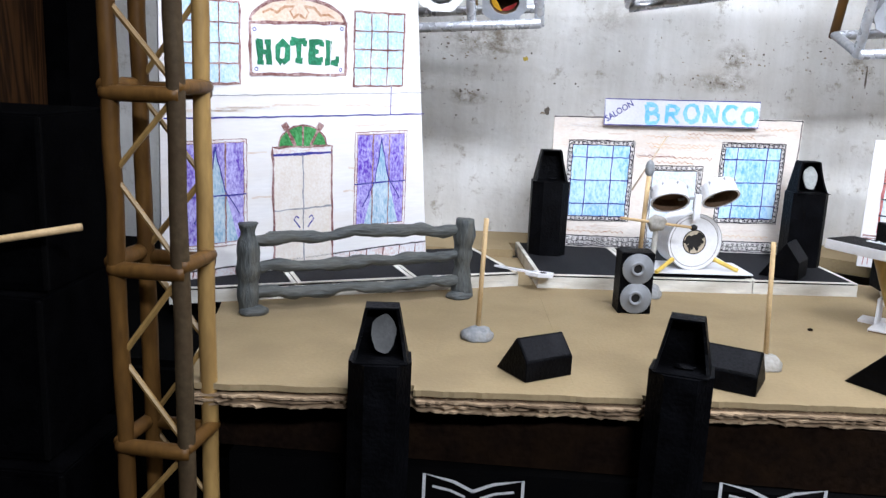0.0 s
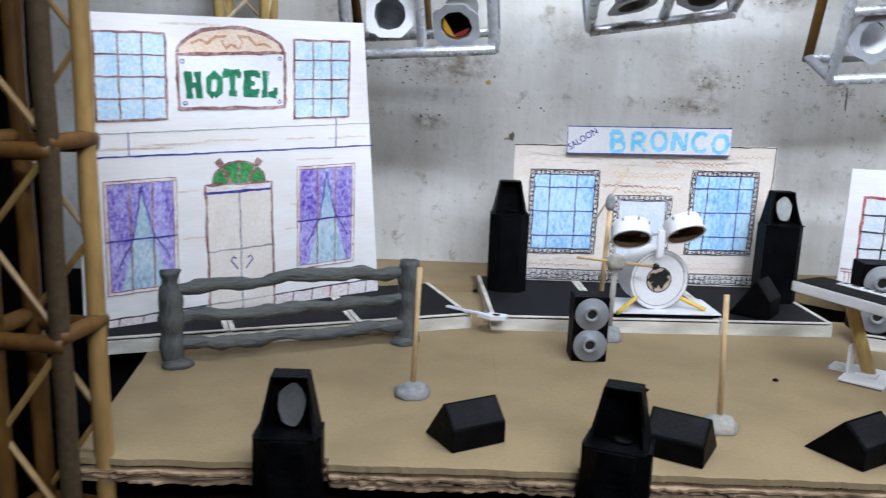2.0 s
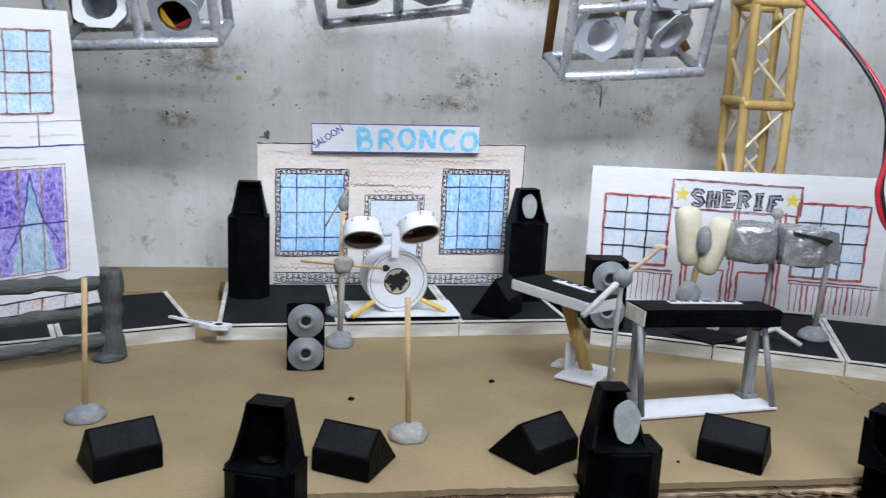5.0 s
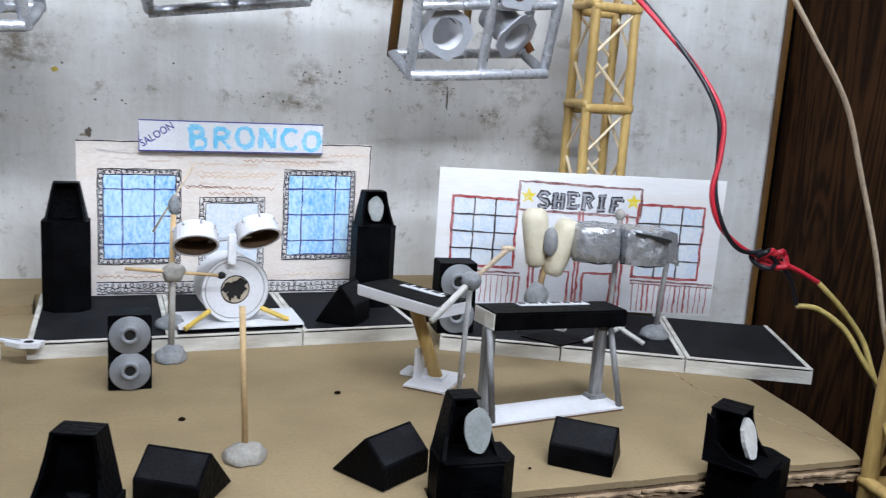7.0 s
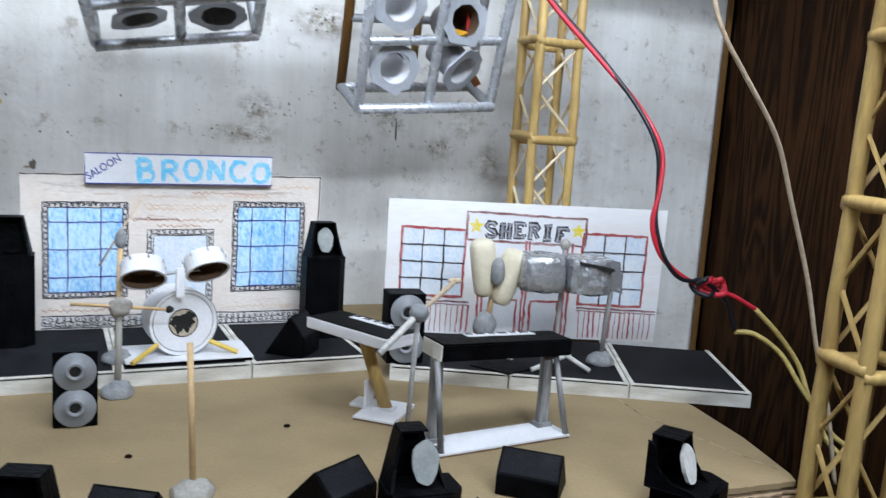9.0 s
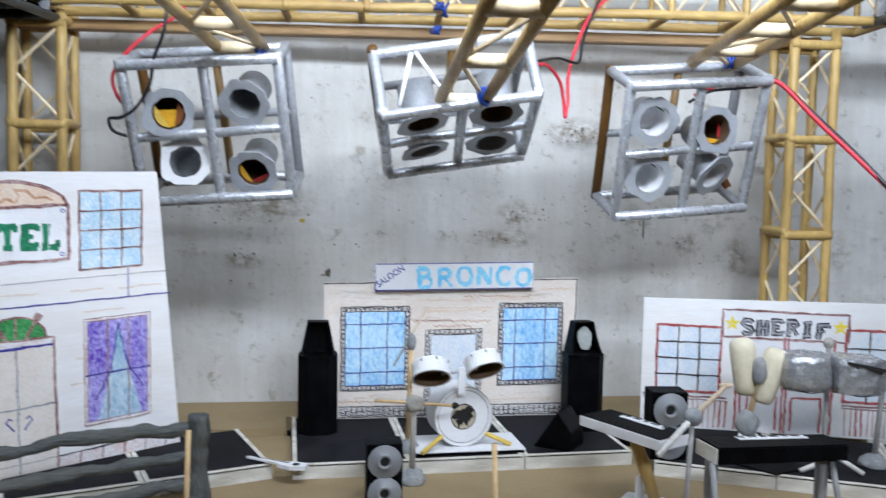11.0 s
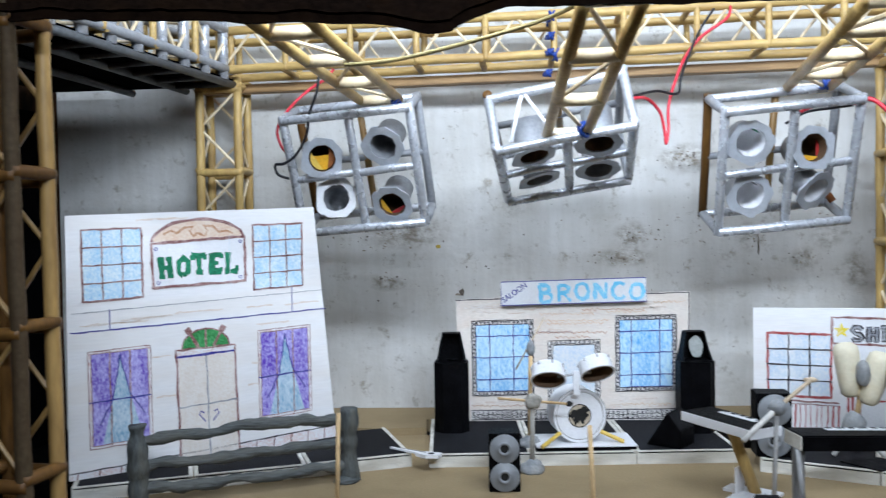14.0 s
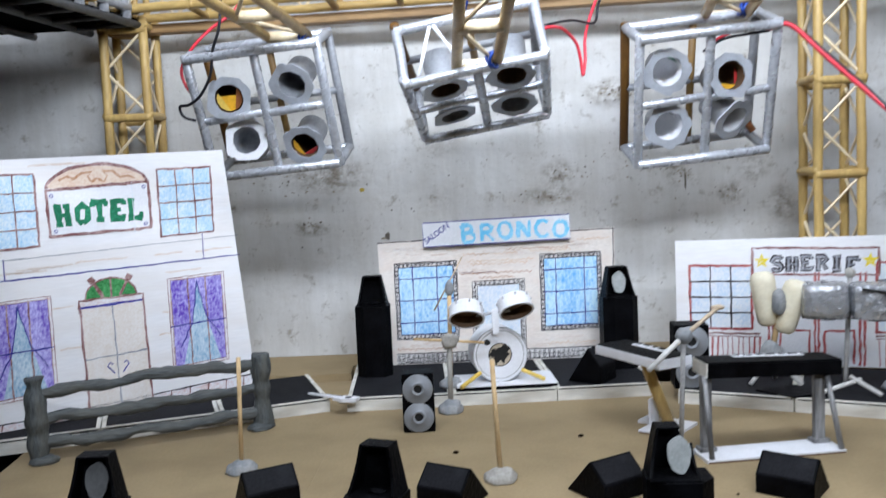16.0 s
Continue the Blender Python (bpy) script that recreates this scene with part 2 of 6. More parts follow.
P_STONEPAPER = pencil("grey_shaded_paper", (0.44, 0.41, 0.40), paper=(0.74, 0.71, 0.68), cover=0.45, scale=260)
P_YELLOW = pencil("yellow_pencil", (0.78, 0.62, 0.04), cover=0.9)


# stains on the concrete: place and reach in centimetres along the wall and up, and strength
STAINS = (
    (-6.5, 21.2, 6.0, 2.6, 0.9), (19.4, 20.1, 2.6, 2.0, 0.85), (18.4, 17.7, 4.2, 1.3, 0.85), (-8.5, 15.1, 2.4, 1.0, 0.9),
    (32.3, 19.8, 1.6, 2.0, 0.85), (41.0, 20.1, 2.2, 2.2, 0.7), (38.5, 17.3, 2.0, 1.6, 0.85), (25.8, 28.9, 4.2, 1.9, 0.95),
    (56.0, 16.4, 1.4, 3.0, 0.6), (6.3, 24.1, 3.0, 2.0, 0.45), (44.0, 16.0, 2.0, 2.6, 0.7), (10.0, 30.0, 9.0, 4.0, 0.35))


def concrete():
    m = bpy.data.materials.new("stained_concrete")
    m.use_nodes = True
    n, l = m.node_tree.nodes, m.node_tree.links
    bsdf = n["Principled BSDF"]
    bsdf.inputs["Roughness"].default_value = 0.85
    co = n.new("ShaderNodeTexCoord")

    def tex(scale, detail, stretch=(1, 1, 1), rough=0.55):
        mp, t = n.new("ShaderNodeMapping"), n.new("ShaderNodeTexNoise")
        mp.inputs["Scale"].default_value = stretch
        l.new(co.outputs["Object"], mp.inputs["Vector"])
        l.new(mp.outputs[0], t.inputs["Vector"])
        t.inputs["Scale"].default_value, t.inputs["Detail"].default_value, t.inputs["Roughness"].default_value = scale, detail, rough
        return t.outputs["Fac"]

    def ramp(fac, p0, c0, p1, c1):
        r = n.new("ShaderNodeValToRGB")
        e = r.color_ramp.elements
        e[0].position, e[1].position, e[0].color, e[1].color = p0, p1, c0, c1
        l.new(fac, r.inputs["Fac"])
        return r.outputs["Color"]

    def mixed(a, b, fac, mode="MIX"):
        x = n.new("ShaderNodeMix")
        x.data_type, x.blend_type = "RGBA", mode
        for sock, v in (("A", a), ("B", b), ("Factor", fac)):
            if hasattr(v, "links"):
                l.new(v, x.inputs[sock])
            else:
                x.inputs[sock].default_value = v
        return x.outputs["Result"]

    base = ramp(tex(6, 7, (1, 1, 1.6)), 0.36, (0.55, 0.535, 0.505, 1), 0.64, (0.69, 0.685, 0.665, 1))
    base = mixed(base, ramp(tex(34, 7, (1, 1, 0.16), 0.62), 0.36, (0.80, 0.785, 0.75, 1), 0.6, (1, 1, 1, 1)), 0.5, "MULTIPLY")
    base = mixed(base, ramp(tex(120, 5, (1, 1, 0.10), 0.6), 0.38, (0.88, 0.875, 0.86, 1), 0.6, (1, 1, 1, 1)), 0.35, "MULTIPLY")
    cloud = ramp(tex(13, 9, (0.6, 1, 1.5), 0.74), 0.52, (0, 0, 0, 1), 0.72, (0.45, 0.45, 0.45, 1))
    base = mixed(base, (0.36, 0.325, 0.27, 1), cloud)
    spots = ramp(tex(48, 9, (1, 1, 1), 0.74), 0.56, (0, 0, 0, 1), 0.68, (0.85, 0.85, 0.85, 1))
    base = mixed(base, (0.25, 0.215, 0.165, 1), spots)
    pits = ramp(tex(150, 7, (1, 1, 0.8), 0.82), 0.605, (0, 0, 0, 1), 0.67, (0.9, 0.9, 0.9, 1))
    base = mixed(base, (0.13, 0.11, 0.09, 1), pits)
    breakup = ramp(tex(60, 9, (1, 1, 1.2), 0.78), 0.42, (0, 0, 0, 1), 0.60, (1, 1, 1, 1))
    for u, z, su, sz, amount in STAINS:
        mp, g = n.new("ShaderNodeMapping"), n.new("ShaderNodeTexGradient")
        mp.inputs["Scale"].default_value = (100 / su, 0, 100 / sz)
        mp.inputs["Location"].default_value = (-u / su, 0, -z / sz)
        g.gradient_type = "SPHERICAL"
        l.new(co.outputs["Object"], mp.inputs["Vector"])
        l.new(mp.outputs[0], g.inputs["Vector"])
        spot = ramp(g.outputs["Fac"], 0.0, (0, 0, 0, 1), 0.6, (amount,) * 3 + (1,))
        base = mixed(base, (0.17, 0.135, 0.09, 1), mixed(spot, breakup, 1.0, "MULTIPLY"))
    l.new(base, bsdf.inputs["Base Color"])
    b = n.new("ShaderNodeBump")
    b.inputs["Strength"].default_value, b.inputs["Distance"].default_value = 0.3, 0.002
    l.new(tex(140, 6), b.inputs["Height"])
    l.new(b.outputs[0], bsdf.inputs["Normal"])
    return m


def dark_wood():
    m = bpy.data.materials.new("dark_wood_grain")
    m.use_nodes = True
    n, l = m.node_tree.nodes, m.node_tree.links
    bsdf = n["Principled BSDF"]
    bsdf.inputs["Roughness"].default_value = 0.75
    bsdf.inputs["Specular IOR Level"].default_value = 0.08
    co, mp = n.new("ShaderNodeTexCoord"), n.new("ShaderNodeMapping")
    mp.inputs["Scale"].default_value = (1, 1, 0.1)
    l.new(co.outputs["Object"], mp.inputs["Vector"])
    w, t = n.new("ShaderNodeTexNoise"), n.new("ShaderNodeTexNoise")
    w.inputs["Scale"].default_value, w.inputs["Detail"].default_value, w.inputs["Distortion"].default_value = 16, 3, 1.2
    t.inputs["Scale"].default_value, t.inputs["Detail"].default_value = 260, 6
    l.new(mp.outputs[0], w.inputs["Vector"])
    l.new(mp.outputs[0], t.inputs["Vector"])
    rings = n.new("ShaderNodeMath")
    rings.operation = "MULTIPLY"
    rings.inputs[1].default_value = 60
    l.new(w.outputs["Fac"], rings.inputs[0])
    sine = n.new("ShaderNodeMath")
    sine.operation = "SINE"
    l.new(rings.outputs[0], sine.inputs[0])
    add = n.new("ShaderNodeMath")
    add.operation = "MULTIPLY_ADD"
    add.inputs[1].default_value = 0.22
    l.new(sine.outputs[0], add.inputs[0])
    l.new(t.outputs["Fac"], add.inputs[2])
    r = n.new("ShaderNodeValToRGB")
    e = r.color_ramp.elements
    e[0].position, e[1].position = 0.25, 0.75
    e[0].color, e[1].color = (0.010, 0.004, 0.0014, 1), (0.040, 0.0165, 0.0052, 1)
    l.new(add.outputs[0], r.inputs["Fac"])
    l.new(r.outputs["Color"], bsdf.inputs["Base Color"])
    return m


CONCRETE = concrete()
DARKWOOD = dark_wood()
# dark colour of the unseen room surround, lowered to cut ambient light
ROOMWALL = material("dark_room_surround", (0.12, 0.12, 0.12), 0.9, scale=2, fine=20)

# ---- builders: all lengths below are centimetres ----


def part(name, bm, mat, parent=None, label="", smooth=False, at=None):
    """Links a bmesh as one mesh object under a thing or under a part."""
    bmesh.ops.recalc_face_normals(bm, faces=bm.faces)
    bm.transform(Matrix.Scale(CM, 4))
    me = bpy.data.meshes.new(name)
    bm.to_mesh(me)
    bm.free()
    me.materials.append(mat)
    if smooth:
        for p in me.polygons:
            p.use_smooth = True
    ob = new(name, me)
    if parent:
        ob.parent = parent
    if at is not None:
        ob.matrix_basis = at
    return tagged(ob, label)


def at_cm(x, y, z, rx=0, ry=0, rz=0):
    return pose(x * CM, y * CM, z * CM, rx, ry, rz)


def thing(name, m, label, category, group="", kind=""):
    ob = new(name)
    ob.empty_display_size = 0.01
    ob.matrix_basis = m
    return tagged(ob, label, category, group, kind)


def geo():
    return bmesh.new()


def box(bm, c, s, m=None, bevel=0.0):
    made = bmesh.ops.create_cube(bm, size=1.0, matrix=(m or Matrix()) @ Matrix.Translation(c) @ Matrix.Diagonal((*s, 1)))
    if bevel:
        edges = {e for v in made["verts"] for e in v.link_edges}
        bmesh.ops.bevel(bm, geom=list(edges), offset=bevel, segments=2, affect="EDGES")
    return bm


def sweep(bm, pts, r, n=8):
    """A tube along points; r is one radius or one for each point."""
    pts = [Vector(p) for p in pts]
    rs = r if isinstance(r, (list, tuple)) else [r] * len(pts)
    rings, side = [], None
    for i, p in enumerate(pts):
        way = (pts[min(i + 1, len(pts) - 1)] - pts[max(i - 1, 0)]).normalized()
        if side is None:
            side = way.orthogonal().normalized()
        side = (side - way * side.dot(way)).normalized()
        up = way.cross(side)
        rings.append([bm.verts.new(p + rs[i] * (math.cos(a) * side + math.sin(a) * up)) for a in [2 * math.pi * k / n for k in range(n)]])
    for a, b in zip(rings, rings[1:]):
        for k in range(n):
            bm.faces.new((a[k], a[(k + 1) % n], b[(k + 1) % n], b[k]))
    bm.faces.new(rings[0][::-1])
    bm.faces.new(rings[-1])
    return bm


def rod(bm, a, b, r, n=10, r2=None):
    return sweep(bm, [a, b], [r, r if r2 is None else r2], n)


def prism(bm, poly, y0, y1, m=None):
    """A polygon in x, z drawn out along y."""
    m = m or Matrix()
    a = [bm.verts.new(m @ Vector((x, y0, z))) for x, z in poly]
    b = [bm.verts.new(m @ Vector((x, y1, z))) for x, z in poly]
    bm.faces.new(a)
    bm.faces.new(b[::-1])
    for i in range(len(poly)):
        j = (i + 1) % len(poly)
        bm.faces.new((a[i], b[i], b[j], a[j]))
    return bm


def slab(bm, poly, z0, z1):
    """A polygon in x, y drawn out along z."""
    a = [bm.verts.new((x, y, z0)) for x, y in poly]
    b = [bm.verts.new((x, y, z1)) for x, y in poly]
    bm.faces.new(a[::-1])
    bm.faces.new(b)
    for i in range(len(poly)):
        j = (i + 1) % len(poly)
        bm.faces.new((a[i], a[j], b[j], b[i]))
    return bm


def lathe(bm, profile, m=None, n=28):
    """A profile of radius and height turned about z."""
    m = m or Matrix()
    rings = []
    for r, z in profile:
        if r < 1e-4:
            rings.append([bm.verts.new(m @ Vector((0, 0, z)))])
        else:
            rings.append([bm.verts.new(m @ Vector((r * math.cos(2 * math.pi * k / n), r * math.sin(2 * math.pi * k / n), z))) for k in range(n)])
    for a, b in zip(rings, rings[1:]):
        for k in range(n):
            q = (k + 1) % n
            if len(a) == 1 and len(b) == 1:
                continue
            if len(a) == 1:
                bm.faces.new((a[0], b[q], b[k]))
            elif len(b) == 1:
                bm.faces.new((a[k], a[q], b[0]))
            else:
                bm.faces.new((a[k], a[q], b[q], b[k]))
    return bm


def blob(bm, c, s, rough=0.12, freq=1.3, flat=None, sub=3):
    """A lump of clay; flat cuts its underside at that height."""
    made = bmesh.ops.create_icosphere(bm, subdivisions=sub, radius=1.0)
    c, s = Vector(c), Vector(s)
    for v in made["verts"]:
        d = 1 + rough * noise.noise(v.co * freq + c * 1.7)
        v.co = Vector((v.co.x * s.x, v.co.y * s.y, v.co.z * s.z)) * d + c
        if flat is not None:
            v.co.z = max(v.co.z, flat)
    return bm


def ribbon(bm, pts, w, y=0.0, wobble=0.0):
    """A flat stroke on a sheet: points in x, z."""
    if wobble:
        wobble *= 1.5
        fine = []
        for (x0, z0), (x1, z1) in zip(pts, pts[1:]):
            k = max(1, int(math.hypot(x1 - x0, z1 - z0) / 0.5))
            fine += [(x0 + (x1 - x0) * i / k + random.uniform(-wobble, wobble), z0 + (z1 - z0) * i / k + random.uniform(-wobble, wobble)) for i in range(k)]
        pts = fine + [pts[-1]]
    v = [Vector((p[0], p[1])) for p in pts]
    rows = []
    for i, p in enumerate(v):
        way = (v[min(i + 1, len(v) - 1)] - v[max(i - 1, 0)]).normalized()
        nrm = Vector((-way.y, way.x)) * w / 2 * (random.uniform(0.7, 1.3) if wobble else 1.0)
        rows.append((bm.verts.new((p.x + nrm.x, y, p.y + nrm.y)), bm.verts.new((p.x - nrm.x, y, p.y - nrm.y))))
    for a, b in zip(rows, rows[1:]):
        bm.faces.new((a[0], b[0], b[1], a[1]))
    return bm


def patch(bm, poly, y=0.0):
    bm.faces.new([bm.verts.new((x, y, z)) for x, z in poly])
    return bm


def rect(x0, z0, x1, z1):
    return [(x0, z0), (x1, z0), (x1, z1), (x0, z1)]


def lettering(name, text, x, z, wide, high, mat, parent, y, bold=0.0, tilt=0.0, label=""):
    """Words in the built-in font, scaled to a box whose lower left corner is x, z."""
    curve = bpy.data.curves.new(name, "FONT")
    curve.body, curve.size, curve.offset, curve.resolution_u = text, 1.0, bold, 3
    tmp = new(name, curve)
    bpy.context.view_layer.update()
    me = bpy.data.meshes.new_from_object(tmp.evaluated_get(bpy.context.evaluated_depsgraph_get()))
    bpy.data.objects.remove(tmp)
    xs, ys = [v.co.x for v in me.vertices], [v.co.y for v in me.vertices]
    sx, sy = wide / (max(xs) - min(xs)), high / (max(ys) - min(ys))
    c, s = math.cos(radians(tilt)), math.sin(radians(tilt))
    for v in me.vertices:
        a, b = (v.co.x - min(xs)) * sx, (v.co.y - min(ys)) * sy
        v.co = Vector((x + a * c - b * s, y, z + a * s + b * c)) * CM
    me.materials.clear()
    me.materials.append(mat)
    ob = new(name, me)
    ob.parent = parent
    return tagged(ob, label)


def truss(name, m, wide, deep, length, step, label, category="truss", post=0.46, rung=0.43, brace=0.16, group="", mats=None, low=0.0, faces=(0, 1, 2, 3)):
    """A square lattice mast along local z: four posts, rungs glued outside them at each step, zigzag braces on the named sides."""
    mats = mats or (BAMBOO, BAMBOO, BAMBOO_PALE)
    t = thing(name, m, label, category, group)
    x, y = wide / 2, deep / 2
    corners = [(-x, -y), (x, -y), (x, y), (-x, y)]
    rng = random.Random(len(name) + int(length * 7))
    for cx, cy in corners:
        stick = mats[3] if len(mats) > 3 and (cx, cy) == corners[1] else mats[4] if len(mats) > 4 and (cx, cy) == corners[2] else mats[0]
        k = max(2, int(length / 3))
        pts = [(cx + rng.uniform(-0.05, 0.05), cy + rng.uniform(-0.05, 0.05), length * i / k) for i in range(k + 1)]
        part("post", sweep(geo(), pts, [post * rng.uniform(0.94, 1.06) for _ in pts], 12), stick, t, smooth=True)
    levels = [step * i - (low if i < 3 else 0.0) for i in range(int(length / step + 0.01) + 1)]
    for z in levels:
        for k in range(4):
            a, b = Vector((*corners[k], z)), Vector((*corners[(k + 1) % 4], z))
            d = (b - a).normalized()
            out = Vector((d.y, -d.x, 0)) * 0.16
            lift = Vector((0, 0, (0.16 if k % 2 else -0.16) + rng.uniform(-0.1, 0.1)))
            r = rung * rng.uniform(0.92, 1.06)
            ends = [a - d * 0.34 + out + lift, a + out + lift, b + out + lift, b + d * 0.34 + out + lift]
            part("rung", sweep(geo(), ends, [r * 0.86, r, r * 1.02, r * 0.88], 10), mats[1], t, smooth=True)
    for za, zb in zip(levels, levels[1:]):
        for k in faces:
            (ax, ay), (bx, by) = corners[k], corners[(k + 1) % 4]
            lo, mid, hi = za + 0.3, (za + zb) / 2 + rng.uniform(-0.25, 0.25), zb - 0.3
            part("brace", rod(geo(), (bx, by, lo), (ax, ay, mid), brace * rng.uniform(0.85, 1.15), 6), mats[2], t)
            part("brace", rod(geo(), (ax, ay, mid), (bx, by, hi), brace * rng.uniform(0.85, 1.15), 6), mats[2], t)
    return t


def along(a, b, turn=0.0):
    """A pose at a, in centimetres, whose z axis points to b."""
    a, b = Vector(a), Vector(b)
    q = (b - a).to_track_quat("Z", "Y")
    return Matrix.Translation(a * CM) @ q.to_matrix().to_4x4() @ Matrix.Rotation(radians(turn), 4, "Z")

# ---- large structure ----
TOWERS = ((-0.7, 45.9), (15.75, 47.0), (32.95, 49.3), (48.1, 49.3))


def deck_front(x, extra=0.0):
    """The deck's front edge, cut back where a tower stands in it."""
    y = 46.5 + 0.1007 * x - 0.00032 * x * x
    for tx, ty in TOWERS:
        if abs(x - tx) < 1.78:
            y = max(y, ty + 1.4)
    return y + extra


FRONT_X = sorted([-11.8 + 0.31 * i for i in range(224)] + [tx + d for tx, _ in TOWERS for d in (-1.79, -1.77, 1.77, 1.79)])
STAGE = [(x, deck_front(x, 0.16 * noise.noise(Vector((x * 0.5, 3, 0))) + 0.1 * noise.noise(Vector((x * 2.7, 8, 0))))) for x in FRONT_X] + [(57.75, 52.2), (58.7, 58.0), (59.0, 64.5), (54.0, 79.0), (-2.0, 84.0), (-18.0, 72.0), (-14.8, 60.0)]


def structure(name, bm, mat, label, category):
    return tagged(part(name, bm, mat), label, category, kind="structure")


# back wall: one concrete face, turned a little to the right
WALL = at_cm(9.3, 93.2, 0, 0, 0, 4.9)
w = part("wall_back", box(geo(), (15, 6, 45), (236, 12, 150)), CONCRETE)
w.matrix_basis = WALL
tagged(w, "grey stained bare concrete wall with dirt marks", "wall", kind="structure")
structure("wall_side_right", box(geo(), (86.5, 50, 20), (6, 98.0, 160)), DARKWOOD, "dark brown wood-grain side panel", "panel")
structure("wall_side_left", box(geo(), (-40.5, 44, 20), (6, 90, 160)), DARKWOOD, "dark brown wood-grain side panel", "panel")
structure("trim", box(geo(), (82.55, 98.7, 20), (0.45, 0.6, 160)), BAMBOO_BROWN_SHADED, "thin ochre edging strip where wood meets concrete", "trim")
structure("trim", box(geo(), (83.1, 98.9, 20), (0.62, 0.5, 160)), BLACKMATT, "dark gap beside the wooden panel", "trim")
structure("floor", box(geo(), (22, -14, -22), (250, 250, 8)), BLACKCLOTH, "black cloth-covered table top under the model", "table top")
# unseen room box, added and kept dark to hold down bounce light
structure("wall_front", box(geo(), (22, -134, 50), (250, 10, 144)), ROOMWALL, "plain dark room wall, unseen, added to close the set", "wall")
structure("wall_west", box(geo(), (-98, -20, 50), (10, 226, 144)), ROOMWALL, "plain dark room wall, unseen, added to close the set", "wall")
structure("wall_east", box(geo(), (142, -20, 50), (10, 226, 144)), ROOMWALL, "plain dark room wall, unseen, added to close the set", "wall")
structure("ceiling", box(geo(), (22, -14, 126), (250, 250, 8)), ROOMWALL, "plain dark room ceiling, unseen, added to close the set", "ceiling")

# stage deck: two layers of corrugated cardboard with a torn front edge
stage = thing("stage_platform", Matrix(), "brown corrugated cardboard stage deck with a torn front edge", "stage")
part("deck", slab(geo(), STAGE, -0.35, 0.0), CARDBOARD, stage)


def torn_sheet(z0, z1, inset, seed):
    rng = random.Random(seed)
    pts = []
    n = 260
    for i in range(n + 1):
        u = i / n
        x = -11.8 + u * 69.4
        y = deck_front(x)
        pts.append((x, y + inset + 0.3 * noise.noise(Vector((x * 0.45, seed, 0))) + 0.24 * noise.noise(Vector((x * 2.2, seed, 3))) + rng.uniform(-0.1, 0.1)))
    return slab(geo(), pts + [(58.2, 60.0), (-13.0, 60.0)], z0, z1)


# thin strip in the torn-edge colour, laid just above the deck
part("deck_line", slab(geo(), [(53.75, 67.0), (53.7, 62.7), (57.3, 52.9), (57.42, 52.95), (53.85, 62.75), (53.9, 67.0)], 0.002, 0.012), TORN, stage, "thin mottled line across the cardboard")
part("torn_layer", torn_sheet(-0.50, -0.37, 0.5, 1), TORN, stage)
part("torn_layer", torn_sheet(-0.72, -0.58, -0.22, 2), TORN, stage)
part("torn_layer", torn_sheet(-0.98, -0.86, -0.05, 3), TORN, stage)
part("torn_layer", torn_sheet(-1.25, -1.12, -0.12, 5), TORN, stage)
# corrugation between the sheets
flute = [(-11.6 + 0.16 * i, -0.55 if i % 2 else -0.39) for i in range(430)]
bm = geo()
ribbon(bm, flute, 0.05, 0.0)
fl = part("flute", bm, TORN, stage, "wavy corrugated inner layer")
fl.matrix_basis = at_cm(0, 46.75, 0, 0, 0, 4.9)
part("backing_sheet", slab(geo(), [(-22, 83.5), (2.0, 82.5), (6.5, 83.4), (6.0, 86.8), (34.5, 91.2), (42.0, 86.2), (60.0, 81.5), (62.0, 97.6), (-22, 90.4)], -0.6, 0.75), CARDBOARD, stage, "brown cardboard sheet behind the decks")
part("underlay", box(geo(), (21, 62.4, -3.3), (66, 27.2, 3.8)), DARKBROWN_SHADED, stage, "dark brown board under the deck")
part("support_skirt", box(geo(), (21, 62, -11.5), (62, 28, 12.4)), BLACKCLOTH, stage, "black cloth-covered support under the deck")

drape = thing("black_drape", at_cm(-24.0, 71.0, -18.0), "black cloth draped over the supports beside the stage", "cloth")
part("sheet", box(geo(), (0, 0, 8.3), (27.0, 38.0, 16.4), bevel=0.5), BLACKCLOTH, drape)

# open-book outlines, white on the black skirt
for bx, bz in ((4.7, -6.5), (21.7, -5.6)):
    s = thing("book_emblem", at_cm(bx, 47.8, bz), "white outline of an open book on the black skirt", "emblem", "book emblems")
    bm = geo()
    for k in (-1, 1):
        ribbon(bm, [(0, 0), (k * 1.2, 0.55), (k * 2.9, 0.9), (k * 2.9, -4.0), (k * 1.3, -4.2), (0, -4.8)], 0.2)
        ribbon(bm, [(k * 0.45, -0.4), (k * 1.3, -0.05), (k * 2.4, 0.15)], 0.16)
    part("outline", bm, WHITEPAINT, s)

for a, b in (((54.0, 65.5), (57.6, 52.6)), ((8.8, 69.0), (10.2, 49.4))):
    part("crease", rod(geo(), (*a, -0.05), (*b, -0.05), 0.065, 8), CARDBOARD, stage, "folded crease in the cardboard")

# ---- risers: white-edged decks painted black, in three banks ----


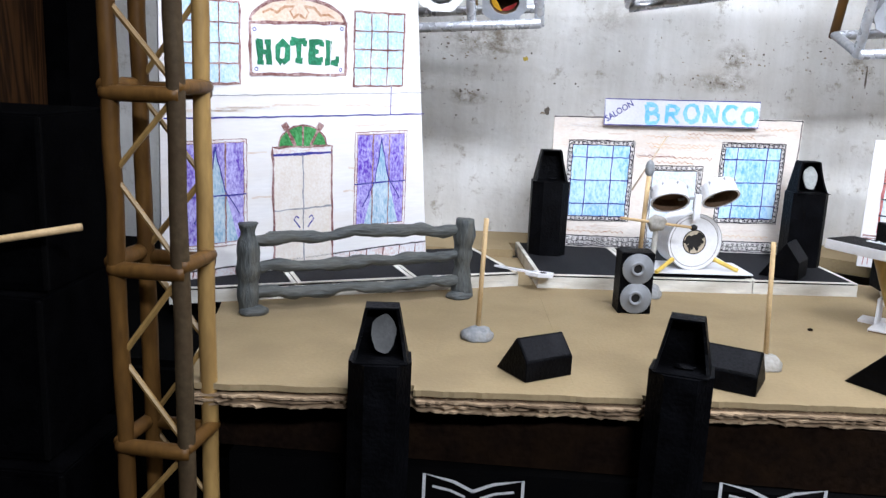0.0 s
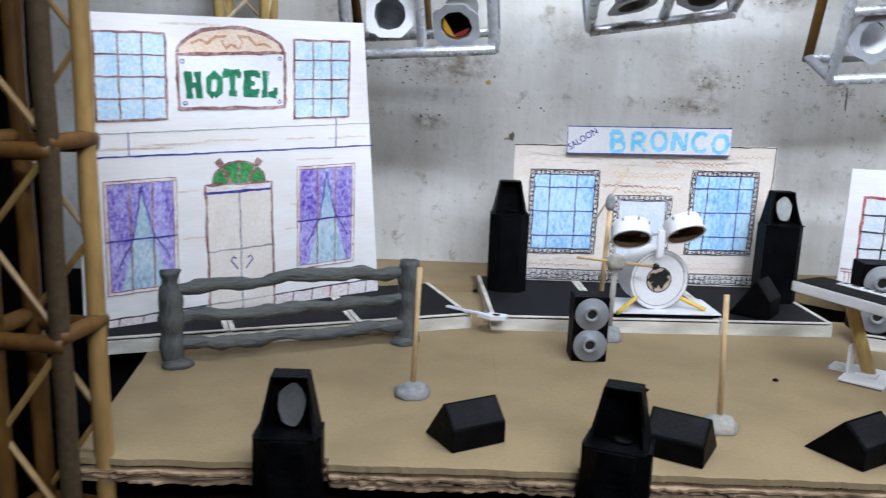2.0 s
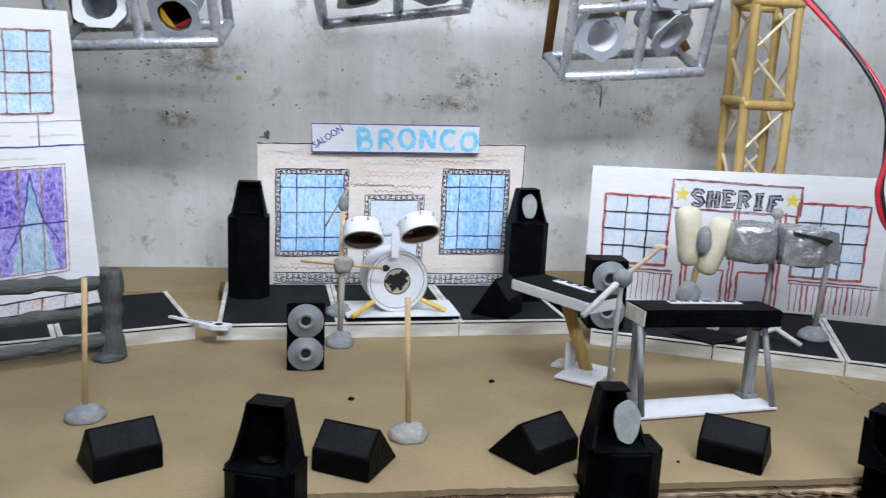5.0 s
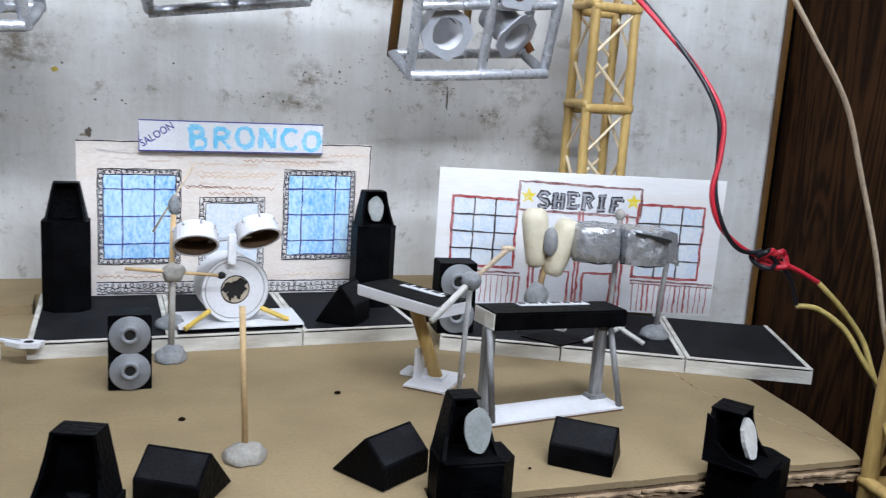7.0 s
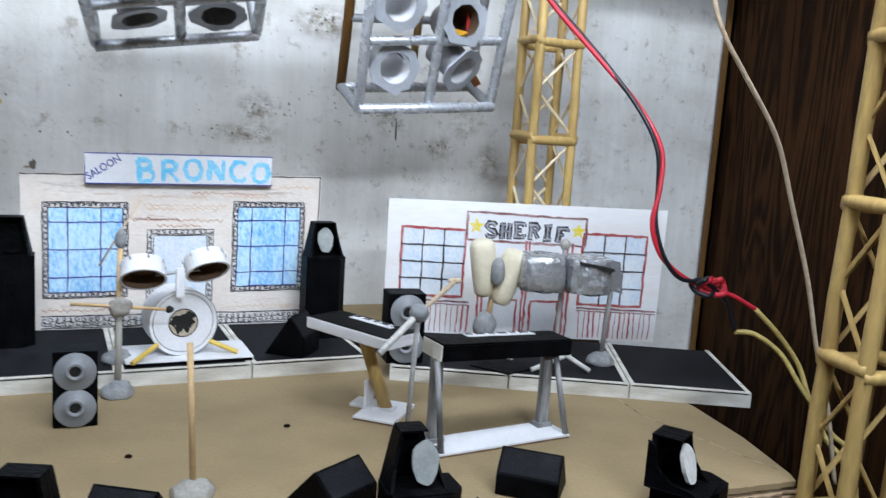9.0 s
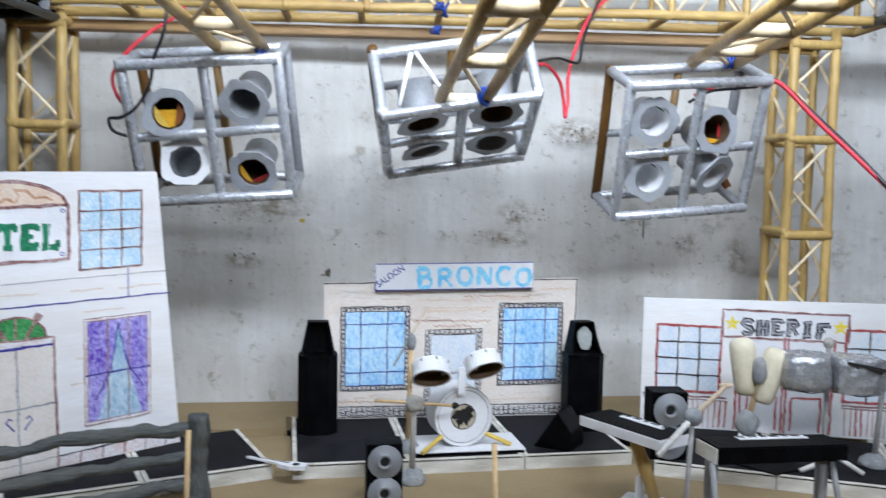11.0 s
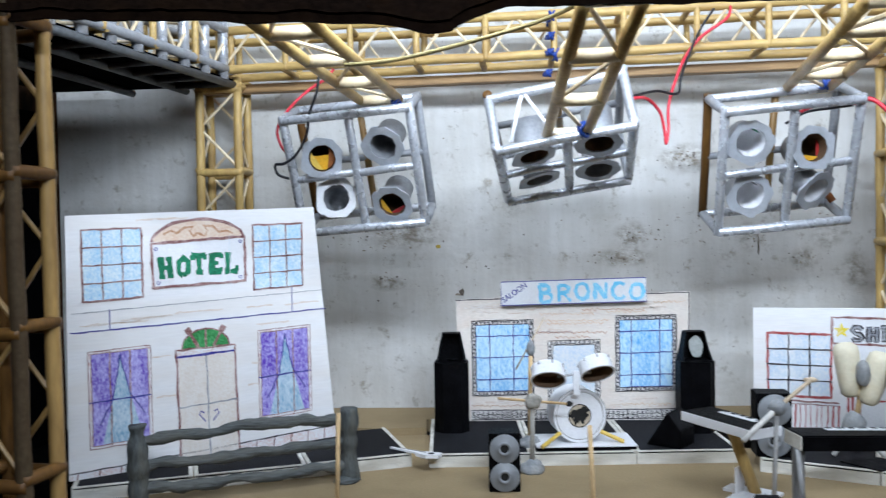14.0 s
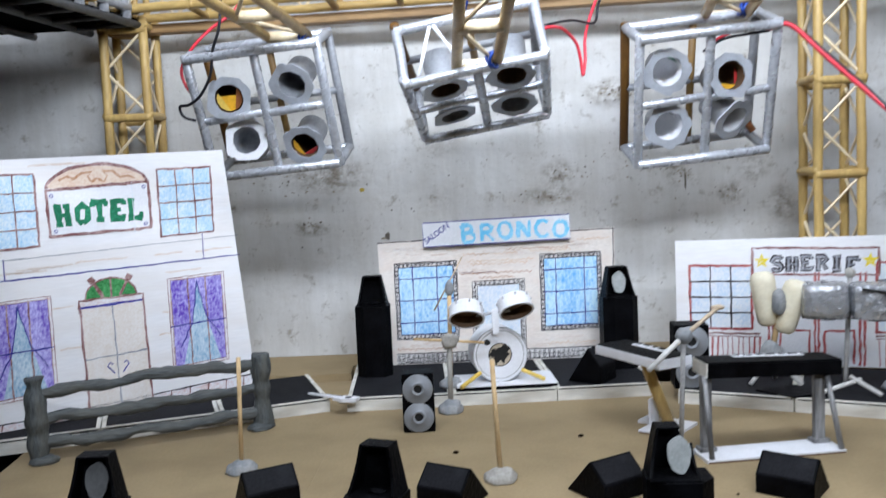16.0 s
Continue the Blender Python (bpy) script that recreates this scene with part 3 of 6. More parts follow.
def riser_module(m, wide, deep):
    t = thing("riser_module", m, "low stage riser with black deck and whitewashed card edges", "riser", "stage risers")
    h = 1.12
    bm = geo()
    box(bm, (wide / 2, 0.12, h / 2 - 0.09), (wide - 0.06, 0.24, h - 0.18))
    part("front_edge", bm, WHITEEDGE, t)
    bm = geo()
    box(bm, (wide / 2, deep / 2 + 0.13, h / 2 - 0.05), (wide - 0.1, deep - 0.3, h - 0.1))
    part("body", bm, BLACKCLOTH, t)
    bm = geo()
    slab(bm, [(0.42, 0.42), (wide - 0.42, 0.42), (wide - 0.42, deep - 0.35), (0.42, deep - 0.35)], h - 0.06, h + 0.03)
    part("deck_panel", bm, DECK, t, "matt black painted deck")
    for x in (0.1, wide - 0.1):
        part("side_edge", box(geo(), (x, deep / 2, h / 2 - 0.05), (0.14, deep - 0.1, h - 0.12)), WHITEEDGE, t)
    for x in (0.2, wide - 0.2):
        part("trim_strip", box(geo(), (x, deep / 2, h - 0.01), (0.34, deep - 0.1, 0.1)), WHITEEDGE, t)
    part("trim_strip", box(geo(), (wide / 2, 0.2, h + 0.01), (wide - 0.1, 0.36, 0.08)), WHITEEDGE, t)
    return t


for i in range(3):
    riser_module(at_cm(7.05, 72.0, 0, 0, 0, 25.4) @ at_cm(-9.45 * (i + 1), 0, 0), 9.42, 10.6)
    riser_module(at_cm(8.6, 71.7, 0, 0, 0, 7.9) @ at_cm(9.35 * i, 0, 0), 9.32, 13.9)
    riser_module(at_cm(37.35, 72.85, 0, 0, 0, -20.0) @ at_cm(9.24 * i, 0, 0), 9.21, 12.4)

# ---- drawn facades ----


def window_drawing(parent, x0, z0, x1, z1, fill, frame, cols, rows, slope=0.0, w=0.28, bar=0.13, barmat=None, y=-0.03):
    def s(x, z):
        return (x, z + slope * (x - x0))
    win = part("window", patch(geo(), [s(x0, z0), s(x1, z0), s(x1, z1), s(x0, z1)], y), fill, parent)
    bm = geo()
    ribbon(bm, [s(x0, z0), s(x1, z0), s(x1, z1), s(x0, z1), s(x0, z0 - w / 2)], w, y - 0.02, 0.03)
    part("window_frame", bm, frame, win)
    for f in cols if isinstance(cols, tuple) else [i / cols for i in range(1, cols)]:
        x = x0 + (x1 - x0) * f
        part("muntin", ribbon(geo(), [s(x, z0), s(x, z1)], bar, y - 0.025, 0.025), barmat or frame, win)
    for f in rows if isinstance(rows, tuple) else [j / rows for j in range(1, rows)]:
        z = z0 + (z1 - z0) * f
        part("muntin", ribbon(geo(), [s(x0 - 0.1, z), s(x1 + 0.1, z)], bar, y - 0.03, 0.025), barmat or frame, win)
    return win


def arc(cx, cz, rx, rz, a0, a1, n=16):
    return [(cx + rx * math.cos(radians(a0 + (a1 - a0) * i / n)), cz + rz * math.sin(radians(a0 + (a1 - a0) * i / n))) for i in range(n + 1)]


ROUND = {
    "B": (((0.12, 0.0), (0.12, 1.0)), ((0.1, 0.98), (0.5, 1.0), (0.72, 0.88), (0.72, 0.68), (0.5, 0.55), (0.14, 0.53)), ((0.5, 0.55), (0.8, 0.44), (0.86, 0.22), (0.68, 0.04), (0.1, 0.0))),
    "R": (((0.12, 0.0), (0.12, 1.0)), ((0.1, 0.98), (0.55, 0.98), (0.78, 0.8), (0.7, 0.58), (0.14, 0.5)), ((0.4, 0.5), (0.9, 0.02))),
    "O": (((0.5, 0.98), (0.2, 0.86), (0.06, 0.5), (0.2, 0.14), (0.5, 0.02), (0.8, 0.14), (0.94, 0.5), (0.8, 0.86), (0.5, 0.98)),),
    "N": (((0.12, 0.0), (0.14, 1.0)), ((0.14, 0.96), (0.84, 0.06)), ((0.86, 0.02), (0.86, 1.0))),
    "C": (((0.9, 0.82), (0.66, 0.97), (0.34, 0.92), (0.1, 0.62), (0.12, 0.3), (0.36, 0.05), (0.68, 0.02), (0.92, 0.18)),),
}
STROKES = {
    "S": (((0.9, 0.78), (0.75, 0.93), (0.3, 0.93), (0.12, 0.74), (0.3, 0.54), (0.7, 0.46), (0.88, 0.26), (0.7, 0.07), (0.25, 0.07), (0.1, 0.24)),),
    "R": (((0.22, 0), (0.22, 1)), ((0.0, 0.93), (0.65, 0.93), (0.88, 0.74), (0.65, 0.52), (0.22, 0.52)), ((0.5, 0.5), (0.9, 0.05)), ((0, 0.07), (0.42, 0.07))),
    "I": (((0.5, 0), (0.5, 1)), ((0.15, 0.07), (0.85, 0.07)), ((0.15, 0.93), (0.85, 0.93))),
    "F": (((0.22, 0), (0.22, 1)), ((0, 0.93), (0.95, 0.93)), ((0.22, 0.5), (0.7, 0.5)), ((0.9, 0.95), (0.9, 0.72)), ((0, 0.07), (0.45, 0.07))),
    "H": (((0.2, 0), (0.2, 1)), ((0.8, 0), (0.8, 1)), ((0.2, 0.5), (0.8, 0.5)), ((0, 0.07), (0.42, 0.07)), ((0.58, 0.07), (1, 0.07)), ((0, 0.93), (0.42, 0.93)), ((0.58, 0.93), (1, 0.93))),
    "O": (((0.5, 0.07), (0.16, 0.25), (0.16, 0.75), (0.5, 0.93), (0.84, 0.75), (0.84, 0.25), (0.5, 0.07)),),
    "T": (((0.5, 0), (0.5, 1)), ((0, 0.92), (1, 0.92)), ((0.06, 0.95), (0.06, 0.7)), ((0.94, 0.95), (0.94, 0.7)), ((0.25, 0.07), (0.75, 0.07))),
    "E": (((0.22, 0), (0.22, 1)), ((0, 0.07), (0.95, 0.07)), ((0, 0.93), (0.95, 0.93)), ((0.22, 0.5), (0.7, 0.5)), ((0.9, 0.05), (0.9, 0.28)), ((0.9, 0.95), (0.9, 0.74))),
    "L": (((0.25, 0), (0.25, 1)), ((0, 0.07), (0.98, 0.07)), ((0.02, 0.93), (0.5, 0.93)), ((0.93, 0.05), (0.93, 0.35))),
}


def slab_word(parent, word, x, z, pitch, high, mat, y, slope, pen=1.0, shapes=None):
    """Hand-drawn slab capitals, one part a letter, each stroke laid a hair above the last."""
    rng = random.Random(31)
    for i, letter in enumerate(word):
        bm = geo()
        lean, lift, grow = rng.uniform(-0.07, 0.07), rng.uniform(-0.08, 0.08), rng.uniform(0.94, 1.06)
        for k, stroke in enumerate((shapes or STROKES)[letter]):
            pts = [(x + pitch * i + u * pitch * 0.84 + lean * v * high, z + (v * grow + lift) * high + slope * pitch * i) for u, v in stroke]
            ribbon(bm, pts, pen * (0.44 if k < 2 or letter in "OS" else 0.32), y - 0.003 * k, 0.02)
        part("letter", bm, mat, parent)


def hotel():
    t = thing("hotel_facade", at_cm(-1.55, 77.62, 1.15, 0, 0, 41.5), "white card hotel front drawn in coloured pencil, standing on the riser", "model facade")
    part("sheet", prism(geo(), [(-24.3, 0), (0, 0), (-1.9, 22.55), (-24.05, 21.9)], 0, 0.28), PAPER, t)
    k = 0.026

    def z(u, world):
        return world - 1.15 + k * (u + 12.0)

    for x0, z0, x1, z1 in ((-22.88, 16.16, -18.05, 22.12), (-8.08, 15.98, -3.23, 21.95)):
        win = window_drawing(t, x0, z(x0, z0), x1, z(x0, z1), P_BLUE, P_BROWN, 3, 4, k, 0.16, 0.11)
    for x0, z0, x1, z1 in ((-22.5, 3.89, -17.65, 11.86), (-7.7, 3.95, -2.7, 12.04)):
        win = window_drawing(t, x0, z(x0, z0), x1, z(x0, z1), P_VIOLET, P_PINK, 3, 1, k, 0.24, 0.12, P_BROWN)
        b, top, c = z(x0, z0), z(x0, z1), (x0 + x1) / 2
        for e in (-0.12, 0.12):
            part("frame_outline", ribbon(geo(), [(x0 + e, b + e), (x1 - e, b + e + k * 5), (x1 - e, top - e + k * 5), (x0 + e, top - e), (x0 + e, b + e)], 0.07, -0.058, 0.02), P_BROWN, win)
        part("curtain_gap", patch(geo(), [(x0 + 0.9, b + 0.2), (x1 - 0.6, b + 0.25), (c + 0.7, b + 4.6), (c, top - 0.3), (c - 0.6, b + 4.0)], -0.036), P_TEAL, win)
        bm = geo()
        ribbon(bm, [(c, top - 0.3), (c - 0.6, b + 4.0), (x0 + 0.7, b + 1.8)], 0.1, -0.062, 0.04)
        ribbon(bm, [(c, top - 0.3), (c + 0.7, b + 4.4), (x1 - 0.5, b + 2.4)], 0.1, -0.062, 0.04)
        part("curtain_fold", bm, P_BLUEINK, win)
        part("muntin", ribbon(geo(), [(x0 - 0.15, b + 3.8), (x1 + 0.1, b + 3.95)], 0.12, -0.066, 0.02), P_BLUEINK, win)
    # sign over the door
    sz = 15.6
    sign = part("sign", patch(geo(), [(-17.15, sz), (-8.89, sz + 0.2), (-8.87, sz + 4.3), (-17.25, sz + 3.8)], -0.03), WHITECARD, t, "hotel name sign with green letters")
    bm = geo()
    ribbon(bm, [(-17.15, sz), (-8.89, sz + 0.2), (-8.87, sz + 4.3), (-17.25, sz + 3.8), (-17.15, sz - 0.1)], 0.24, -0.05, 0.03)
    top = [(x, zz + 0.026 * (x + 13)) for x, zz in arc(-13.1, sz + 4.05, 4.1, 1.85, 0, 180)]
    ribbon(bm, top, 0.24, -0.05, 0.03)
    part("sign_border", bm, P_BROWN, sign)
    part("pediment", patch(geo(), top, -0.034), P_TAN, sign)
    bm = geo()
    for s in (-1, 1):
        ribbon(bm, [(-13.1 + s * a, sz + 4.4 + b) for a, b in ((0, 0.3), (0.5, 0.0), (0.8, 0.5), (0.4, 0.9), (1.3, 0.8), (1.9, 0.3), (2.5, 0.5), (3.1, 0.2))], 0.2, -0.045, 0.03)
    part("scrollwork", bm, P_RUST, sign)
    slab_word(sign, "HOTEL", -16.6, sz + 0.9, 1.45, 1.85, P_GREEN, -0.05, 0.024, 1.18)
    for x, zz in ((-16.7, 0.4), (-9.35, 0.6), (-16.85, 3.35), (-9.3, 3.85)):
        part("bolt_mark", ribbon(geo(), arc(x, sz + zz, 0.13, 0.13, 0, 360, 10), 0.07, -0.05), P_BLUEINK, sign)
    # string courses
    bm = geo()
    ribbon(bm, [(-23.9, 12.2), (-14, 12.4), (-0.85, 12.7)], 0.11, -0.03, 0.02)
    ribbon(bm, [(-4.35, 14.95), (-4.35, 12.65)], 0.08, -0.03)
    ribbon(bm, [(-20.8, 14.0), (-20.8, 12.3)], 0.08, -0.03)
    part("string_course", bm, P_BLUEINK, t, "blue ink ruled line")
    part("string_course", ribbon(geo(), [(-23.8, 13.8), (-0.95, 14.55)], 0.06, -0.03, 0.02), P_GREYINK, t)
    rng = random.Random(4)
    for _ in range(16):
        u, zz, ln = rng.uniform(-24, -5), rng.choice((14.2, 14.6, 12.6, 11.0, 9.0, 22.6, 7.5)) + rng.uniform(-0.3, 0.3), rng.uniform(1.5, 5)
        ln = min(ln, -1.6 - u)
        part("pencil_line", ribbon(geo(), [(u, z(u, zz)), (u + ln, z(u + ln, zz))], 0.14, -0.012, 0.04), P_ORANGE, t)
    part("guide_line", ribbon(geo(), [(-10.3, z(-10.3, 16.5)), (-10.35, z(-10.3, 21.0))], 0.05, -0.07), P_PALE, t)
    # double door with a fanlight
    dz = 9.95
    door = part("door", patch(geo(), rect(-15.25, 0.05, -9.9, dz), -0.03), P_DOOR, t, "cream double door with green fanlight")
    bm = geo()
    ribbon(bm, [(-15.15, 0.05), (-15.36, dz), (-10.05, dz + 0.08), (-9.85, 0.05)], 0.18, -0.05, 0.03)
    part("door_frame", bm, P_BROWN, door)
    bm = geo()
    ribbon(bm, [(-12.5, 0.1), (-12.7, dz - 0.6)], 0.13, -0.05, 0.03)
    ribbon(bm, [(-15.2, 4.85), (-9.95, 5.05)], 0.13, -0.05, 0.03)
    part("door_seam", bm, P_GREYINK, door)
    bm = geo()
    for s in (-1, 1):
        ribbon(bm, [(-12.55 + s * a, 3.35 + b) for a, b in ((0.35, 0), (0.6, 0.35), (0.9, 0.7), (0.7, 1.0), (0.45, 0.8))], 0.11, -0.055)
    part("door_handle", bm, P_BLUEINK, door)
    part("lintel", patch(geo(), [(-15.35, dz - 0.75), (-10.05, dz - 0.6), (-10.05, dz), (-15.35, dz - 0.15)], -0.036), P_PINK, door)
    part("lintel_line", ribbon(geo(), [(-15.35, dz - 0.6), (-10.05, dz - 0.45)], 0.2, -0.05, 0.02), P_BLUEINK, door)
    fan = arc(-12.7, dz + 0.1, 2.15, 1.65, 0, 180)
    part("fanlight", patch(geo(), fan, -0.034), P_GREEN2, door)
    part("fanlight_frame", ribbon(geo(), fan, 0.14, -0.05, 0.02), P_BROWN, door)
    part("fanlight_bar", ribbon(geo(), [(-12.7, dz + 0.1), (-12.7, dz + 1.75)], 0.16, -0.05), P_BROWN, door)
    for s in (-1, 1):
        part("fanlight_bar", ribbon(geo(), [(-12.7 + s * 0.7, dz + 0.15), (-12.7 + s * 1.5, dz + 1.6)], 0.3, -0.051, 0.02), P_BROWN, door)
        part("finial", ribbon(geo(), [(-12.7 + s * 1.4, dz + 1.45), (-12.7 + s * 1.7, dz + 1.9)], 0.55, -0.052), P_BROWN, door)
    # brick plinth
    bm = geo()
    ribbon(bm, [(-24.2, 0.55), (-12, 0.8), (-0.1, 1.15)], 0.12, -0.03, 0.02)
    part("plinth_line", bm, P_BLACKINK, t)
    part("plinth", patch(geo(), [(-24.25, 0.02), (-0.05, 0.02), (-0.1, 1.12), (-24.25, 0.53)], -0.022), P_PINK, t)
    for i in range(14):
        u = -23.7 + i * 1.72
        part("brick_joint", ribbon(geo(), [(u, 0.05), (u + 0.1, 0.5 + 0.6 * (u + 24.6) / 24.6)], 0.12, -0.028), P_BROWN, t)
    return t


def scroll(a, b, r, pitch=0.34):
    """A run of inked loops from a to b."""
    a, b = Vector((a[0], 0, a[1])), Vector((b[0], 0, b[1]))
    n = int((b - a).length / pitch) * 8
    d = (b - a).normalized()
    up = Vector((-d.z, 0, d.x))
    rng = random.Random(int(a.x * 31 + a.z * 17))
    size = [rng.uniform(0.45, 1.35) for _ in range(n // 4 + 2)]
    pts = [a.lerp(b, i / n) + d * (r * 1.2 * math.cos(i * math.pi / 4) + rng.uniform(-0.09, 0.09)) + up * (r * size[i // 4] * math.sin(i * math.pi / 4) + rng.uniform(-0.05, 0.05)) for i in range(n + 1)]
    return [(p.x, p.z) for p in pts]


def saloon():
    t = thing("saloon_facade", at_cm(9.7, 84.7, 1.15, 1.5, 0, 5.3), "tan pencil-tinted saloon front standing on the centre riser", "model facade")
    part("sheet", prism(geo(), [(0.1, 0), (24.0, 0), (24.05, 13.33), (-0.02, 12.78)], 0, 0.25), SALOONPAPER, t)
    for x0, x1, z0, z1 in ((1.55, 7.95, 2.65, 10.55), (16.42, 22.65, 3.0, 10.9)):
        win = window_drawing(t, x0 + 0.4, z0 + 0.45, x1 - 0.4, z1 - 0.45, P_SKY, P_BLUEINK, (0.26, 0.7) if x0 < 9 else (0.22, 0.76), (0.18, 0.51, 0.83), 0.02, 0.08, 0.1)
        bm = geo()
        ribbon(bm, [(x0 + 0.2, z0 + 0.2), (x1 - 0.2, z0 + 0.3), (x1 - 0.2, z1 - 0.1), (x0 + 0.2, z1 - 0.2), (x0 + 0.2, z0)], 0.42, -0.02)
        part("stone_surround", bm, P_STONEPAPER, win)
        box4 = [(x0 + 0.2, z0 + 0.2), (x1 - 0.2, z0 + 0.3), (x1 - 0.2, z1 - 0.1), (x0 + 0.2, z1 - 0.2)]
        for k in range(4):
            part("stone_scroll", ribbon(geo(), scroll(box4[k], box4[(k + 1) % 4], 0.15, 0.42), 0.075, -0.055), P_BLACKINK, win)
        bm = geo()
        ribbon(bm, [(x0, z0), (x1, z0 + 0.1), (x1, z1 + 0.1), (x0, z1), (x0, z0)], 0.07, -0.06, 0.02)
        ribbon(bm, [(x0 + 0.4, z0 + 0.42), (x1 - 0.4, z0 + 0.5), (x1 - 0.4, z1 - 0.35), (x0 + 0.4, z1 - 0.42), (x0 + 0.4, z0 + 0.4)], 0.07, -0.06, 0.02)
        part("surround_outline", bm, P_BLACKINK, win)
    door = part("door", patch(geo(), rect(9.95, 0.1, 14.3, 7.95), -0.03), P_PALE, t, "pale blue pencil door")
    bm = geo()
    ribbon(bm, [(9.7, 0.1), (9.7, 8.15), (14.55, 8.25), (14.55, 0.1)], 0.5, -0.034)
    part("door_surround", bm, P_STONEPAPER, door)
    for a, b in (((9.7, 0.1), (9.7, 8.15)), ((9.7, 8.15), (14.55, 8.25)), ((14.55, 8.25), (14.55, 0.1))):
        part("stone_scroll", ribbon(geo(), scroll(a, b, 0.17, 0.45), 0.075, -0.055), P_BLACKINK, door)
    bm = geo()
    ribbon(bm, [(9.45, 0.1), (9.45, 8.4), (14.8, 8.5), (14.8, 0.1)], 0.07, -0.06, 0.02)
    ribbon(bm, [(9.95, 0.1), (9.95, 7.9), (14.3, 8.0), (14.3, 0.1)], 0.07, -0.06, 0.02)
    part("surround_outline", bm, P_BLACKINK, door)
    part("stone_plinth", patch(geo(), rect(1.4, 0.05, 23.6, 1.1), -0.02), P_STONEPAPER, t)
    for zz in (0.38, 0.78):
        part("stone_scroll", ribbon(geo(), scroll((1.5, zz), (23.5, zz + 0.02), 0.19, 0.5), 0.075, -0.045 - 0.002 * zz), P_BLACKINK, t)
    for zz in (0.12, 1.12):
        part("plinth_line", ribbon(geo(), [(1.4, zz), (23.6, zz + 0.03)], 0.1, -0.03, 0.02), P_BLACKINK, t)
    for pts in ([(0.0, 12.72), (4.7, 12.84)], [(19.5, 13.16), (23.98, 13.26)], [(23.95, 13.2), (23.9, 9.0)]):
        part("sheet_outline", ribbon(geo(), pts, 0.1, -0.02, 0.02), P_BLACKINK, t)
    rng = random.Random(9)
    for _ in range(80):
        u, zz = rng.uniform(0.4, 20), rng.choice((1.6, 2.0, 9.4, 9.9, 10.6, 11.3, 11.9, 12.4)) + rng.uniform(-0.25, 0.25)
        part("pencil_line", ribbon(geo(), [(u, zz), (u + rng.uniform(1, 3.5), zz + rng.uniform(-0.05, 0.1))], 0.13, -0.012, 0.05), P_ORANGE, t)
    for u0, u1, zz, mat in ((8.2, 15.6, 9.25, P_RUST), (8.4, 12.0, 9.3, P_BROWN), (9.0, 15.8, 10.5, P_OCHRE), (9.4, 15.2, 10.2, P_OCHRE), (13.0, 19.4, 11.6, P_RUST), (15.5, 19.6, 11.35, P_OCHRE), (1.5, 7.6, 1.6, P_RUST), (17.0, 22.0, 1.7, P_OCHRE), (8.6, 14.2, 11.2, P_OCHRE), (20.3, 23.5, 12.3, P_OCHRE), (10.2, 13.8, 8.75, P_RUST)):
        n = int((u1 - u0) / 0.26)
        pts = [(u0 + (u1 - u0) * i / n, zz + rng.uniform(0.02, 0.16) * (-1) ** i) for i in range(n + 1)]
        part("scribble", ribbon(geo(), pts, 0.075, -0.02 - 0.001 * rng.random()), mat, t)
    sign = thing("saloon_sign", at_cm(9.7, 84.7, 1.15, 1.5, 0, 5.3) @ at_cm(4.66, -0.35, 12.1, 0, -1.1, 0), "white card strip sign with blue marker lettering", "sign")
    part("board", box(geo(), (7.45, 0, 1.3), (14.9, 0.2, 2.5)), WHITECARD, sign)
    slab_word(sign, "BRONCO", 3.95, 0.4, 1.83, 1.8, P_CYAN, -0.115, -0.004, 0.95, ROUND)
    lettering("lettering", "SALOON", 0.35, 0.35, 2.9, 0.62, P_BLUEINK, sign, -0.125, 0.01, 33, "small dark blue slanting capitals")
    bm = geo()
    ribbon(bm, [(0.03, 0.08), (14.87, 0.08), (14.87, 2.52), (0.03, 2.52), (0.03, 0.05)], 0.09, -0.115)
    part("border", bm, P_BLUEINK, sign)
    return t


def star(cx, cz, r):
    return [(cx + (r if i % 2 == 0 else r * 0.42) * math.sin(math.pi * i / 5), cz + (r if i % 2 == 0 else r * 0.42) * math.cos(math.pi * i / 5)) for i in range(10)]


